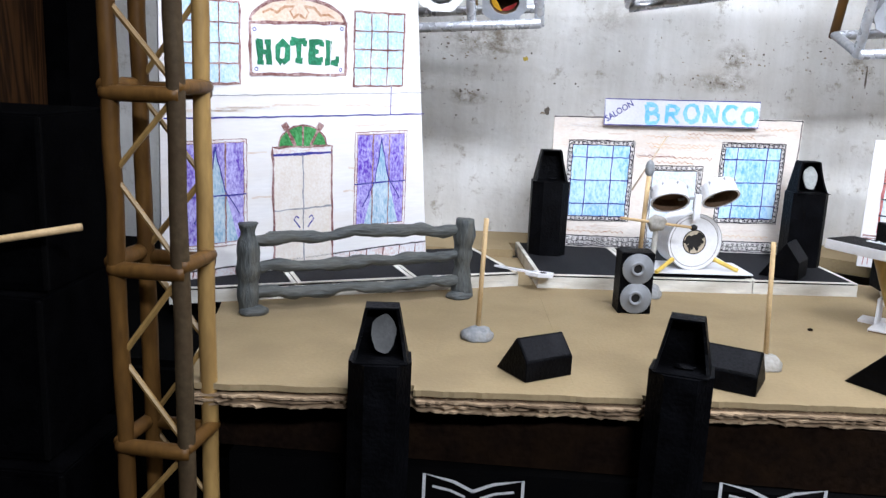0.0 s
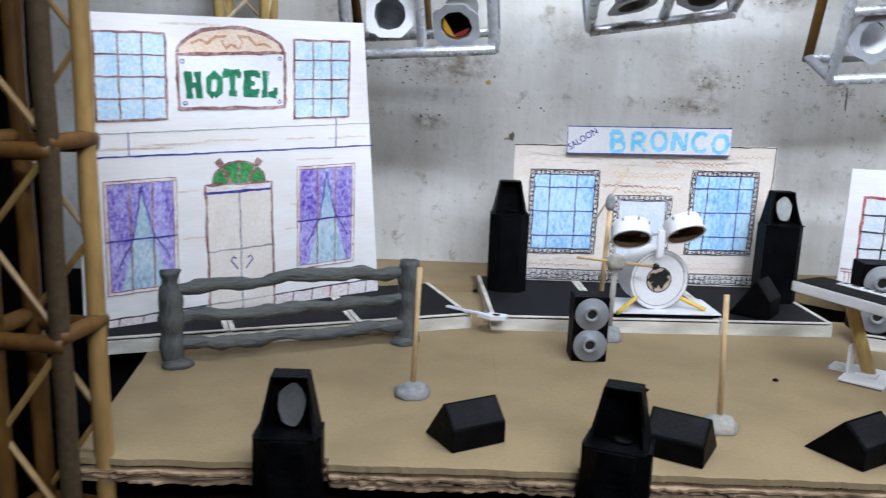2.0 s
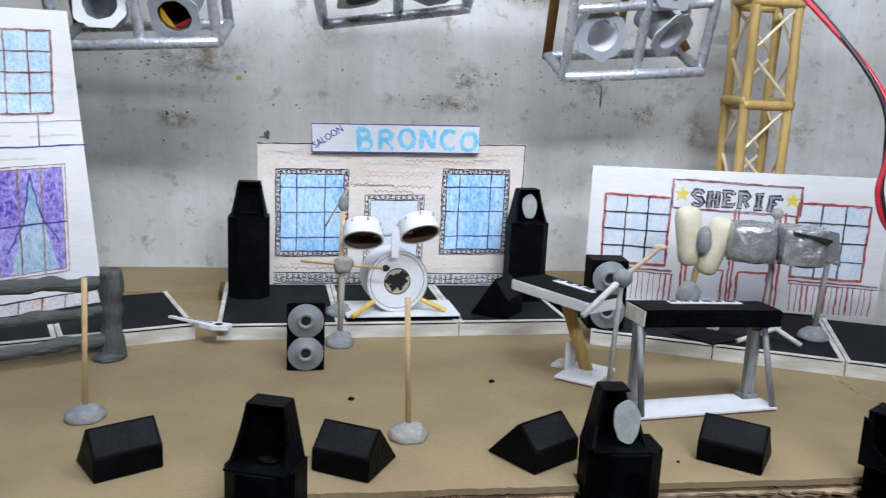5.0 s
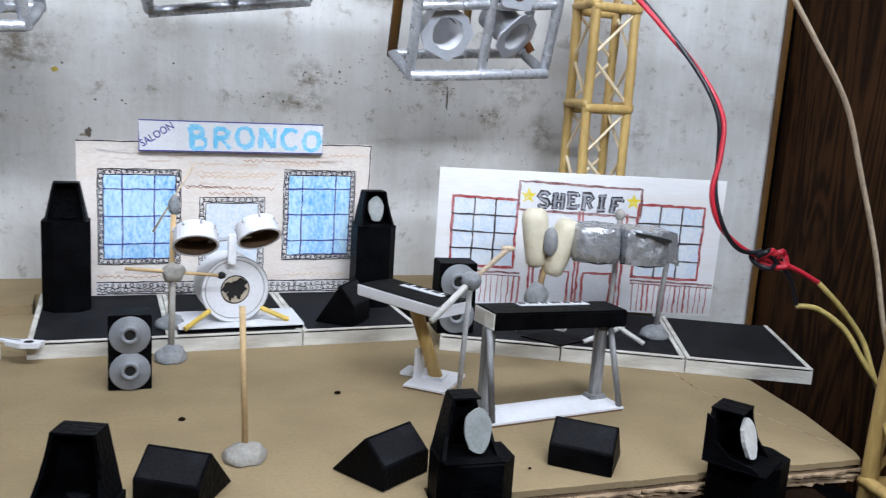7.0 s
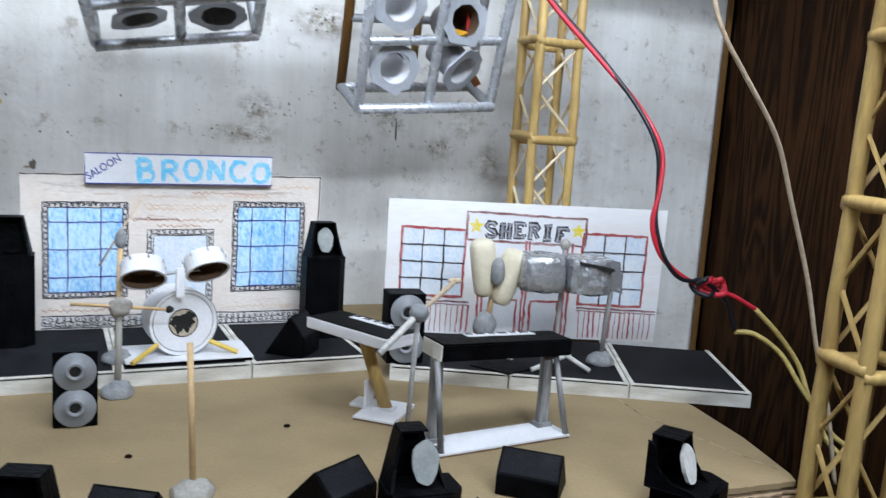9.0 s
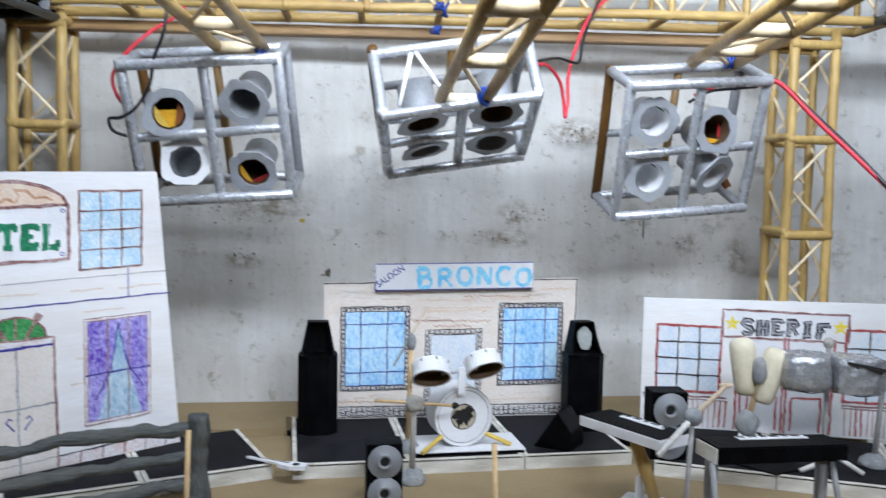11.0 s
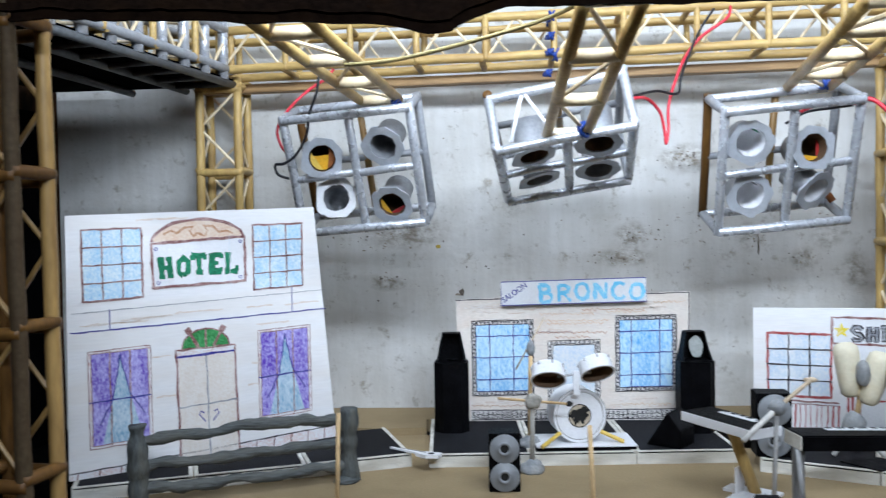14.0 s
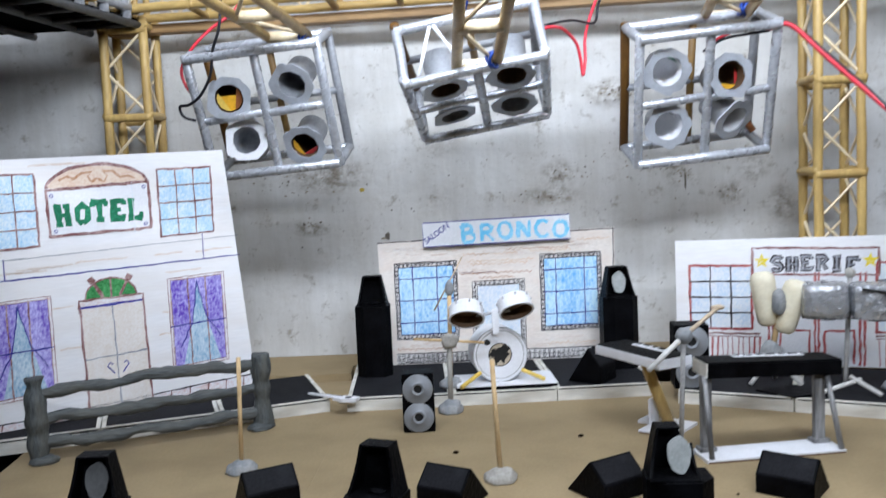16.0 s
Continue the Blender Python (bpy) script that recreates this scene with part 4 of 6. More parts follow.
def sheriff():
    t = thing("sheriff_facade", at_cm(39.4, 83.4, 1.15, 2.5, 0, -12.5), "white card sheriff office front drawn in red pencil, on the riser", "model facade")
    part("sheet", prism(geo(), [(-0.2, 0), (24.85, 0), (24.8, 12.3), (-0.22, 12.0)], 0, 0.25), PAPER, t)
    for x0, z0, x1, z1 in ((1.1, 3.5, 6.7, 9.6), (17.35, 3.3, 23.2, 9.8)):
        win = window_drawing(t, x0, z0, x1, z1, P_PALE, P_RED, 3, 4, 0, 0.22, 0.14, P_BLACKINK)
    rng = random.Random(6)
    for u in [0.25 + i * 0.47 for i in range(52)]:
        if not 7.6 < u < 17.2:
            part("plank_line", ribbon(geo(), [(u, 0.2), (u + rng.uniform(-0.08, 0.12), 2.75)], rng.choice((0.07, 0.09, 0.16)), -0.025 - 0.0005 * rng.random(), 0.03), P_RED, t)
    for pts, wide in (([(-0.1, 3.05), (7.4, 3.0)], 0.16), ([(17.3, 2.95), (24.7, 2.9)], 0.16), ([(-0.1, 2.8), (7.4, 2.72)], 0.1), ([(17.3, 2.7), (24.7, 2.65)], 0.1)):
        part("sill_line", ribbon(geo(), pts, wide, -0.03, 0.03), P_BROWN, t)
    door = part("door", patch(geo(), rect(8.4, 0.1, 16.2, 8.7), -0.02), WHITECARD, t, "double door outlined in red pencil")
    bm = geo()
    for x in (8.2, 8.6, 12.2, 12.5, 16.0, 16.4):
        ribbon(bm, [(x, 0.1), (x, 8.9)], 0.2, -0.04, 0.04)
    for x in (9.2, 13.0):
        ribbon(bm, [(x, 0.3), (x, 3.4), (x + 2.5, 3.4), (x + 2.5, 0.3)], 0.2, -0.04, 0.04)
    part("door_frame", bm, P_RED, door)
    sign = part("sign", patch(geo(), [(6.85, 8.75), (17.55, 8.65), (17.5, 11.1), (6.75, 11.25)], -0.03), WHITECARD, t, "office name board with grey letters and yellow stars")
    bm = geo()
    ribbon(bm, [(6.85, 8.75), (17.55, 8.65), (17.5, 11.1), (6.75, 11.25), (6.85, 8.7)], 0.2, -0.05, 0.03)
    part("sign_border", bm, P_BROWN, sign)
    slab_word(sign, "SHERIF", 8.45, 9.1, 1.26, 1.42, P_BLACKINK, -0.05, -0.012, 1.1)
    slab_word(sign, "SHERIF", 8.45, 9.1, 1.26, 1.42, P_GREYINK, -0.07, -0.012, 0.42)
    for x in (7.6, 16.8):
        part("star", patch(geo(), star(x, 10.0, 0.75), -0.05), P_YELLOW, sign)
    return t


hotel()
saloon()
sheriff()

# ---- loudspeakers ----


def tower_speaker(m, body, label, disc=None, group="speaker towers", seat=(0.12, 0.2), turn=0.0, torn=False, offset=0.0, wide=1.0, cut=False):
    """A faceted column with an open hood on top; body is the column's height."""
    t = thing("speaker_tower", m, label, "speaker", group)
    bm = geo()
    plan = [(-1.65, 1.25), (-1.72, -0.55), (-0.8, -1.4), (0.95, -1.4), (1.72, -0.5), (1.65, 1.25)]
    slab(bm, [(x * wide + offset, y) for x, y in plan], 0, body)
    part("cabinet", bm, BLACK, t)
    h = 2.75

    def side(s):
        a = [(1.3, 0), (-0.75, 0), (-0.45, 0.5), (-0.2, 1.1), (0.0, 2.0), (0.05, h), (1.3, h)]
        bm = geo()
        outer = [bm.verts.new((s * (1.5 - 0.56 * z / h), y, body + z)) for y, z in a]
        inner = [bm.verts.new((s * (1.32 - 0.56 * z / h), y, body + z)) for y, z in a]
        bm.faces.new(outer)
        bm.faces.new(inner[::-1])
        for i in range(len(a)):
            j = (i + 1) % len(a)
            bm.faces.new((outer[i], inner[i], inner[j], outer[j]))
        return bm

    across = Matrix.Translation((0, 0, body)) @ Matrix.Rotation(radians(90), 4, "Z") @ Matrix.Diagonal((1, -1, 1, 1))
    if cut:
        part("hood_side", prism(geo(), [(-0.9, 0), (1.28, 0), (1.28, 1.5), (0.9, 0.95), (0.3, 0.5), (-0.4, 0.2)], 1.26, 1.4, across), BLACK, t, "low cut side of the hood")
    else:
        part("hood_side", side(1), BLACK, t)
    if torn:
        part("hood_side", prism(geo(), [(-1.05, 0), (1.3, 0), (1.3, 2.6), (1.0, 2.4), (0.8, 1.2), (0.2, 0.5), (-0.6, 0.35)], -1.42, -1.28, across), BLACK, t, "torn side of the hood")
    else:
        part("hood_side", side(-1), BLACK, t)
    bm = geo()
    prism(bm, [(-1.4, 0), (1.4, 0), (0.46, h) if cut else (0.85, h), (-0.85, h)], 1.08, 1.28, Matrix.Translation((0, 0, body)))
    part("hood_back", bm, BLACK, t)
    part("hood_top", box(geo(), (-0.22 if cut else 0, 0.66, body + h + 0.04), (1.36 if cut else 1.84, 1.26, 0.1)), BLACK, t)
    lip = part("hood_sill", box(geo(), (0, -0.05, body + 0.04), (2.95, 2.3, 0.08)), BLACK, t)
    if disc:
        bm = geo()
        pts = [(0.68 * math.cos(a) * (1 + 0.06 * math.sin(3 * a) + 0.03 * math.sin(8 * a)), 1.08 * math.sin(a) * (1 + 0.04 * math.sin(5 * a + body))) for a in [2 * math.pi * i / 22 for i in range(22)]]
        prism(bm, pts, 0, 0.16, Matrix.Translation((*seat, body + 1.32)) @ Matrix.Rotation(radians(turn), 4, "Z") @ Matrix.Rotation(radians(-12), 4, "X"))
        part("speaker_disc", bm, disc, t)
    else:
        part("horn_lip", blob(geo(), (0.1, 0.0, body + 0.2), (0.6, 0.3, 0.16), 0.4, 2.0, sub=2), BLACK, t)
    return t


tower_speaker(at_cm(9.57, 80.9, 1.15, 0, 0, 6), 6.9, "black card speaker tower with an empty hood on the riser")
tower_speaker(at_cm(33.55, 82.45, 1.15, 0, 0, 10), 6.9, "black card speaker tower with a pale disc on the riser", MESHGREY)
FRONT = "front speaker towers"
tower_speaker(at_cm(*TOWERS[0], -18.0, 0, 0, 6), 20.02, "tall black card speaker tower with a dark grey disc", DARKDISC, FRONT)
tower_speaker(at_cm(*TOWERS[1], -18.0, 0, 0, -15.5), 20.15, "tall black card speaker tower with an empty hood", None, FRONT)
tower_speaker(at_cm(*TOWERS[2], -18.0, 0, 0, 2), 20.3, "tall black card speaker tower with a pale speckled disc", MESHGREY, FRONT, (0.3, -0.35), offset=0.28, wide=1.12, cut=True)
tower_speaker(at_cm(*TOWERS[3], -18.0, 0, 0, 39) @ Matrix.Diagonal((1, 1.32, 1, 1)), 19.2, "tall black card speaker tower with a white disc", CLAY_WHITE, FRONT, (0.0, -0.2), -6, True, offset=1.25, wide=1.05)


def wedge(m, w, length, h, group="stage monitors"):
    t = thing("wedge_monitor", m, "small black card wedge stage monitor", "speaker", group)
    bm = geo()
    prism(bm, [(0, 0.02), (w, 0.02), (w, h * 0.5), (w * 0.62, h)], 0, length)
    bmesh.ops.bevel(bm, geom=list(bm.edges), offset=0.05, segments=1, affect="EDGES")
    part("cabinet", bm, BLACK, t)
    a, b = Vector((w, 0, h * 0.5)), Vector((w * 0.62, 0, h))
    out = Vector((b.z - a.z, 0, a.x - b.x)).normalized() * 0.03
    bm = geo()
    q = [a.lerp(b, f) + out + Vector((0, yy, 0)) for f, yy in ((0.08, 0.15), (0.08, length - 0.15), (0.92, length - 0.15), (0.92, 0.15))]
    bm.faces.new([bm.verts.new(v) for v in q])
    part("grille", bm, DECK, t)
    return t


wedge(at_cm(5.62, 51.4, 0, 0, 0, -55), 3.06, 3.4, 2.45)
wedge(at_cm(19.05, 53.75, 0, 0, 0, -115), 3.45, 3.25, 2.4)
wedge(at_cm(26.92, 53.2, 0, 0, 0, -53), 3.6, 3.4, 2.4)
wedge(at_cm(40.25, 55.2, 0, 0, 0, -124), 3.3, 3.45, 2.4)
wedge(at_cm(28.2, 76.8, 1.15, 0, 0, -32), 3.3, 3.1, 3.2)


def twin_box(m, k=1.0):
    t = thing("twin_speaker", m, "black box speaker with two grey plastic cones", "speaker", "twin cone speakers")
    part("cabinet", box(geo(), (0, 1.0 * k, 2.45 * k), (2.6 * k, 2.0 * k, 4.9 * k), bevel=0.05), BLACK, t)
    for z in (1.3, 3.65):
        turn = Matrix.Translation((0, -0.02, z * k)) @ Matrix.Rotation(radians(90), 4, "X")
        bm = geo()
        lathe(bm, [(r * k, h * k) for r, h in ((1.2, 0), (1.24, 0.16), (1.18, 0.22), (0.6, 0.05), (0.58, 0.2), (0.5, 0.24), (0.36, 0.22), (0.34, 0.02))], turn)
        cone = part("cone", bm, GREYPLASTIC, t, smooth=True)
        part("cone_hole", lathe(geo(), [(0, 0.06 * k), (0.345 * k, 0.06 * k)], turn), DARKHOLE, cone)
    return t


twin_box(at_cm(15.85, 65.5, 0, 0, 0, 6), 0.975)
twin_box(at_cm(38.65, 73.3, 1.15, 0, 0, 0), 1.13)

# ---- drum kit ----


def drum_kit():
    plat = thing("drum_platform", at_cm(22.4, 76.7, 1.15, 0, 0, 8), "white card platform under the bass drum", "platform")
    part("board", box(geo(), (0, 0, 0.14), (9.0, 4.6, 0.28), bevel=0.03), BLACK, plat)
    part("top_sheet", box(geo(), (0, -0.05, 0.33), (9.1, 4.7, 0.1)), WHITECARD, plat, "white card top")
    t = thing("drum_kit", at_cm(21.85, 76.6, 1.52, 0, 0, 14), "white card drum kit with two toms and a bass drum", "drums")
    turn = Matrix.Translation((0, -1.0, 2.48)) @ Matrix.Rotation(radians(90), 4, "X")
    drum = part("bass_drum", lathe(geo(), [(0, -2.9), (2.4, -2.9), (2.45, -2.8), (2.45, 0), (2.3, 0)], turn, 40), WHITECARD, t, smooth=False)
    part("hoop", lathe(geo(), [(2.3, -0.05), (2.5, -0.1), (2.52, 0.12), (2.4, 0.16), (2.3, 0.1)], turn, 40), WHITECARD, drum, smooth=True)
    for rr in (2.5, 2.2):
        part("hoop_line", lathe(geo(), [(rr - 0.035, 0.17 if rr > 2.3 else 0.05), (rr, 0.185 if rr > 2.3 else 0.065), (rr + 0.035, 0.15 if rr > 2.3 else 0.05)], turn, 40), GREYWOOD, drum)
    part("drum_head", lathe(geo(), [(0, 0.04), (2.34, 0.04)], turn, 40), WHITECARD, drum)
    part("emblem_ring", lathe(geo(), [(0, 0.07), (1.05, 0.07), (1.05, 0.05)], turn, 32), TANPAPER, drum, "round emblem with a dark leaping shape")
    bm = geo()
    rng = random.Random(2)
    for cx, cz, rx, rz in ((-0.1, 0.1, 0.55, 0.4), (0.35, 0.25, 0.35, 0.42), (-0.5, 0.3, 0.3, 0.22), (-0.35, -0.4, 0.22, 0.3), (0.3, -0.35, 0.2, 0.35), (0.45, 0.62, 0.16, 0.14), (-0.72, 0.02, 0.16, 0.2)):
        pts = [(1.0 * cx + 1.5 * rx * rng.uniform(0.5, 1.2) * math.cos(a), 2.48 + 1.0 * cz + 1.5 * rz * rng.uniform(0.5, 1.2) * math.sin(a)) for a in [2 * math.pi * i / 15 for i in range(15)]]
        patch(bm, pts, -1.1 - rng.uniform(0, 0.02))
    part("emblem_border", lathe(geo(), [(1.0, 0.072), (1.04, 0.085), (1.09, 0.06)], turn, 32), DARKHOLE, drum)
    part("emblem_shape", bm, DARKHOLE, drum)
    for s in (-1, 1):
        part("spur", rod(geo(), (s * 1.9, -1.2, 1.0), (s * 3.9, -2.2 + 0.3 * s, 0.12), 0.19, 8), YELLOW, t, "yellow painted leg")
    part("tom_post", box(geo(), (-0.5, -1.9, 5.7), (0.6, 0.3, 2.2), bevel=0.05), WHITECARD, t)
    part("tom_arm", rod(geo(), (-2.2, -1.75, 6.3), (0.9, -1.75, 6.6), 0.12, 8), CHROME, t)
    for x, z, lean in ((-3.1, 6.55, 7), (1.35, 6.95, -7)):
        m = Matrix.Translation((x, -1.9, z)) @ Matrix.Rotation(radians(lean), 4, "Y") @ Matrix.Rotation(radians(-38), 4, "X")
        bm = geo()
        lathe(bm, [(0, 0.75), (1.45, 0.75), (1.52, 0.68), (1.52, -0.4), (1.62, -0.45), (1.62, -0.6), (1.46, -0.62), (1.44, 0.55), (0, 0.55)], m, 32)
        tom = part("tom", bm, WHITECARD, t)
        part("tom_inside", lathe(geo(), [(1.42, -0.58), (1.4, 0.5), (0, 0.5)], m, 32), BROWNINSIDE, tom, "brown card inside of the open drum")
        for i in range(8):
            a = 2 * math.pi * i / 8
            part("lug", box(geo(), (1.56 * math.cos(a), 1.56 * math.sin(a), 0.5), (0.14, 0.14, 0.22), m), CHROME, tom)
    return t


drum_kit()


def clay_foot(t, c, r=1.0, h=0.75, mat=None):
    part("foot", blob(geo(), (c[0], c[1], c[2] + h * 0.12), (r, r * 0.95, h * 1.05), 0.2, 1.9, c[2] + 0.01), mat or CLAY, t, "grey modelling clay foot", smooth=True)


def straight_stand(m, lean, mat, r=0.16, high=8.2):
    t = thing("microphone_stand", m, "wooden skewer microphone stand in a clay foot", "stand", "microphone stands")
    clay_foot(t, (0, 0, 0), 1.12, 0.75, mat)
    part("pole", rod(geo(), (0, 0, 0.3), (lean[0], lean[1], high), r, 8), SKEWER, t, smooth=True)
    return t


straight_stand(at_cm(4.2, 56.85, 0), (0.2, 0.2), CLAY)
straight_stand(at_cm(22.65, 54.9, 0), (-0.3, 0.3), CLAY_PALE, high=8.05)

# boom stand beside the drums, with a dark tip
t = thing("boom_stand", at_cm(17.85, 71.25, 0), "grey boom microphone stand with clay joint and black tip", "stand")
clay_foot(t, (0, 0, 0), 1.1, 0.95)
part("pole", rod(geo(), (0, 0, 0.3), (0.1, 0, 6.0), 0.22, 8), CLAY_PALE, t, smooth=True)
part("joint", blob(geo(), (0.15, 0, 6.2), (0.75, 0.55, 0.7), 0.3, 1.5), CLAY_PALE, t, smooth=True)
part("boom", rod(geo(), (-2.9, -0.5, 6.55), (3.2, 0.8, 5.85), 0.12, 7), SKEWER, t, smooth=True)
part("tip", blob(geo(), (3.3, 0.82, 5.85), (0.3, 0.26, 0.26), 0.2, 2, sub=2), DARKHOLE, t, "black microphone head", smooth=True)
t = thing("boom_stand", at_cm(17.5, 75.6, 1.15), "skewer stand with clay head behind the bass drum", "stand")
clay_foot(t, (0, 0, 0), 1.05, 0.8)
part("pole", rod(geo(), (0, 0, 0.3), (0.2, 0, 8.95), 0.2, 8), SKEWER, t, smooth=True)
part("head", blob(geo(), (0.22, 0, 9.05), (0.4, 0.4, 0.75), 0.15, 1.5), CLAY, t, smooth=True)
part("boom", rod(geo(), (-1.2, -0.2, 7.1), (1.5, 0.3, 11.9), 0.075, 6), STRIP, t, smooth=True)

# boom stand beside the keyboards
t = thing("boom_stand", at_cm(35.2, 59.5, 0), "thin grey boom stand with a clay ball joint", "stand")
clay_foot(t, (0, 0, 0), 0.95, 0.8)
part("pole", rod(geo(), (0, 0, 0.3), (0.3, 0, 8.2), 0.17, 8), GREYWOOD, t, smooth=True)
part("joint", blob(geo(), (0.35, 0, 8.5), (0.6, 0.55, 0.6), 0.12, 1.5), CLAY, t, smooth=True)
part("boom", rod(geo(), (0.3, 0.0, 8.45), (2.95, 1.45, 10.15), 0.16, 8), STRIP, t, smooth=True)
part("counterweight", rod(geo(), (-2.35, -1.6, 6.5), (0.3, 0.0, 8.45), 0.2, 8), CLAY_WHITE, t, "pale clay-coated lower boom", smooth=True)
part("tip", blob(geo(), (3.0, 1.5, 10.2), (0.5, 0.25, 0.2), 0.2, 2, sub=2), STRIP, t, smooth=True)

# ---- keyboards ----
t = thing("keyboard_stand", at_cm(35.0, 65.9, 0, 0, 0, -35), "single yellow wooden post on white card feet", "stand")
part("foot_plate", box(geo(), (0.4, 0, 0.12), (2.9, 4.2, 0.22)), WHITECARD, t)
part("foot_plate", box(geo(), (-1.6, 1.0, 0.12), (1.4, 1.6, 0.22)), WHITECARD, t)
part("fin", box(geo(), (-0.9, 0.2, 1.2), (0.16, 1.5, 2.1)), WHITECARD, t)
part("cut_edge", box(geo(), (0.4, -2.1, 0.06), (2.8, 0.06, 0.1)), BROWNINSIDE, t, "dark cut edge of the card")
part("collar", box(geo(), (0.3, 0.2, 0.34), (1.4, 1.0, 0.2)), WHITECARD, t)
part("post", rod(geo(), (0.4, 0.2, 0.3), (-1.35, -0.5, 5.62), 0.46, 12), BAMBOO, t, smooth=True)


def keyboard(m, length, width, thick, edge, label):
    """Length along x; the player's side is towards -y."""
    t = thing("keyboard", m, label, "keyboard", "keyboards")
    part("case", box(geo(), (0, 0, thick / 2), (length, width, thick), bevel=0.06), edge, t)
    part("top_panel", box(geo(), (0, 0, thick + 0.02), (length - 0.15, width - 0.15, 0.06)), BLACK, t, "black top panel")
    part("end_panel", box(geo(), (-length / 2 - 0.03, 0, thick / 2), (0.08, width - 0.1, thick - 0.08)), WHITEEDGE, t, "pale unpainted end")
    for i in range(int(length * 0.55 / 0.24)):
        part("key", box(geo(), (-length * 0.22 + i * 0.24, width * 0.26, thick + 0.07), (0.215, width * 0.26, 0.06)), WHITECARD, t)
        if i % 7 not in (2, 6):
            part("black_key", box(geo(), (-length * 0.22 + i * 0.24 + 0.12, width * 0.32, thick + 0.11), (0.11, width * 0.14, 0.05)), BLACK, t)
    return t


keyboard(at_cm(33.4, 65.3, 5.62, 0, 0, -57), 7.4, 3.2, 0.75, WHITECARD, "narrow keyboard with white sides and black top on a post")
keyboard(at_cm(41.5, 61.0, 5.43, 0, 2.0, 11.8), 9.8, 2.5, 1.05, BLACK, "black card keyboard on a two-legged grey stand")
t = thing("keyboard_stand", at_cm(41.25, 59.95, 0, 0, 0, 12.2), "grey two-legged stand on a white card base", "stand")
part("base_plate", box(geo(), (0, 0, 0.12), (10.0, 2.7, 0.22)), WHITECARD, t)
part("cut_edge", box(geo(), (0, -1.34, 0.06), (9.9, 0.06, 0.1)), BROWNINSIDE, t, "dark cut edge of the card")
for s in (-1, 1):
    part("leg", box(geo(), (s * 4.2, 0.75, 2.8 - 0.12 * s), (0.75, 0.5, 5.2 - 0.24 * s), bevel=0.05), LEGPAINT, t)
    part("leg", rod(geo(), (s * 4.7 + 0.1, -1.1, 0.2), (s * 4.5, 0.2, 5.42 - 0.2 * s), 0.2, 8), LEGPAINT, t, smooth=True)
    part("leg_shoe", box(geo(), (s * 4.2, 0.75, 0.35), (1.2, 0.9, 0.3)), LEGPAINT, t)

# ---- congas and timbales ----
t = thing("conga_pair", at_cm(46.0, 74.6, 1.15, 0, 0, -8), "pair of cream foam congas on a wooden tripod with clay", "drums")
for k, (x, z, ry) in enumerate(((-0.85, 7.4, -6), (1.2, 6.75, 15))):
    m = Matrix.Translation((x, -0.3 * k, z)) @ Matrix.Rotation(radians(ry), 4, "Y")
    bm = lathe(geo(), [(0, -2.35), (0.5, -2.3), (0.8, -2.0), (0.9, -1.2), (1.0, 0.3), (1.06, 1.5), (0.95, 2.05), (0.6, 2.35), (0, 2.42)], m, 24)
    part("conga", bm, CREAM, t, smooth=True)
part("clay_joint", blob(geo(), (0.15, -0.95, 7.3), (0.6, 0.6, 1.15), 0.15, 1.5), CLAY, t, smooth=True)
part("pole", rod(geo(), (-0.35, 0, 2.4), (0.4, -0.3, 7.2), 0.24, 8), SKEWER, t, smooth=True)
part("clay_foot", blob(geo(), (-0.4, 0, 2.6), (0.95, 0.9, 1.2), 0.2, 1.4), CLAY, t, smooth=True)
for dx, dy in ((-2.2, -1.0), (2.0, -0.9), (0.2, 1.8)):
    part("leg", rod(geo(), (-0.4, 0, 2.4), (dx, dy, 0.12), 0.2, 8), CLAY_WHITE, t, smooth=True)
mat_card = thing("floor_mat", at_cm(46.1, 71.2, 1.2, 1, 0, -20), "loose black card lying over the riser edge", "card")
part("sheet", slab(geo(), [(-2.6, 0), (0.4, -1.6), (3.2, 1.2), (0, 2.4)], 0.0, 0.1), BLACK, mat_card)

t = thing("timbales", at_cm(54.75, 71.9, 1.15, 0, 0, -12), "two foil-covered timbales on thin grey stands", "drums")
for k, (x, y) in enumerate(((-5.3, 0.3), (-1.6, 0.0))):
    bm = lathe(geo(), [(1.5, 6.0), (1.82, 6.12), (1.9, 6.8), (1.88, 7.6), (1.86, 8.3), (1.8, 8.75), (1.66, 8.86), (0, 8.8)], None, 40)
    for v in bm.verts:
        rr = math.hypot(v.co.x, v.co.y)
        if rr > 0.1:
            q = max(abs(v.co.x), abs(v.co.y)) / rr
            v.co.x, v.co.y = v.co.x / q ** 0.55, v.co.y / q ** 0.55
        v.co += Vector((x, y, 0)) + 0.1 * noise.noise_vector(v.co * 1.1 + Vector((k * 7, 0, 0))) + 0.05 * noise.noise_vector(v.co * 3.5)
    shell = part("drum_shell", bm, FOIL, t, smooth=k == 0)
    part("shell_seam", sweep(geo(), [(x + 1.86 * math.cos(a), y + 1.86 * math.sin(a), 6.08 + 0.06 * math.sin(5 * a)) for a in [math.pi * (1.1 + 0.8 * i / 14) for i in range(15)]], 0.06, 6), DARKHOLE, shell)
part("opening", prism(geo(), [(-2.75, 8.55), (-2.1, 8.38), (-2.0, 8.24), (-1.9, 8.4), (-0.3, 8.0), (-0.25, 7.85), (-0.1, 8.02), (0.1, 8.1), (0.05, 8.28), (-1.2, 8.5), (-2.7, 8.72)], -2.0, -1.8), DARKHOLE, t, "dark torn slit in the foil")
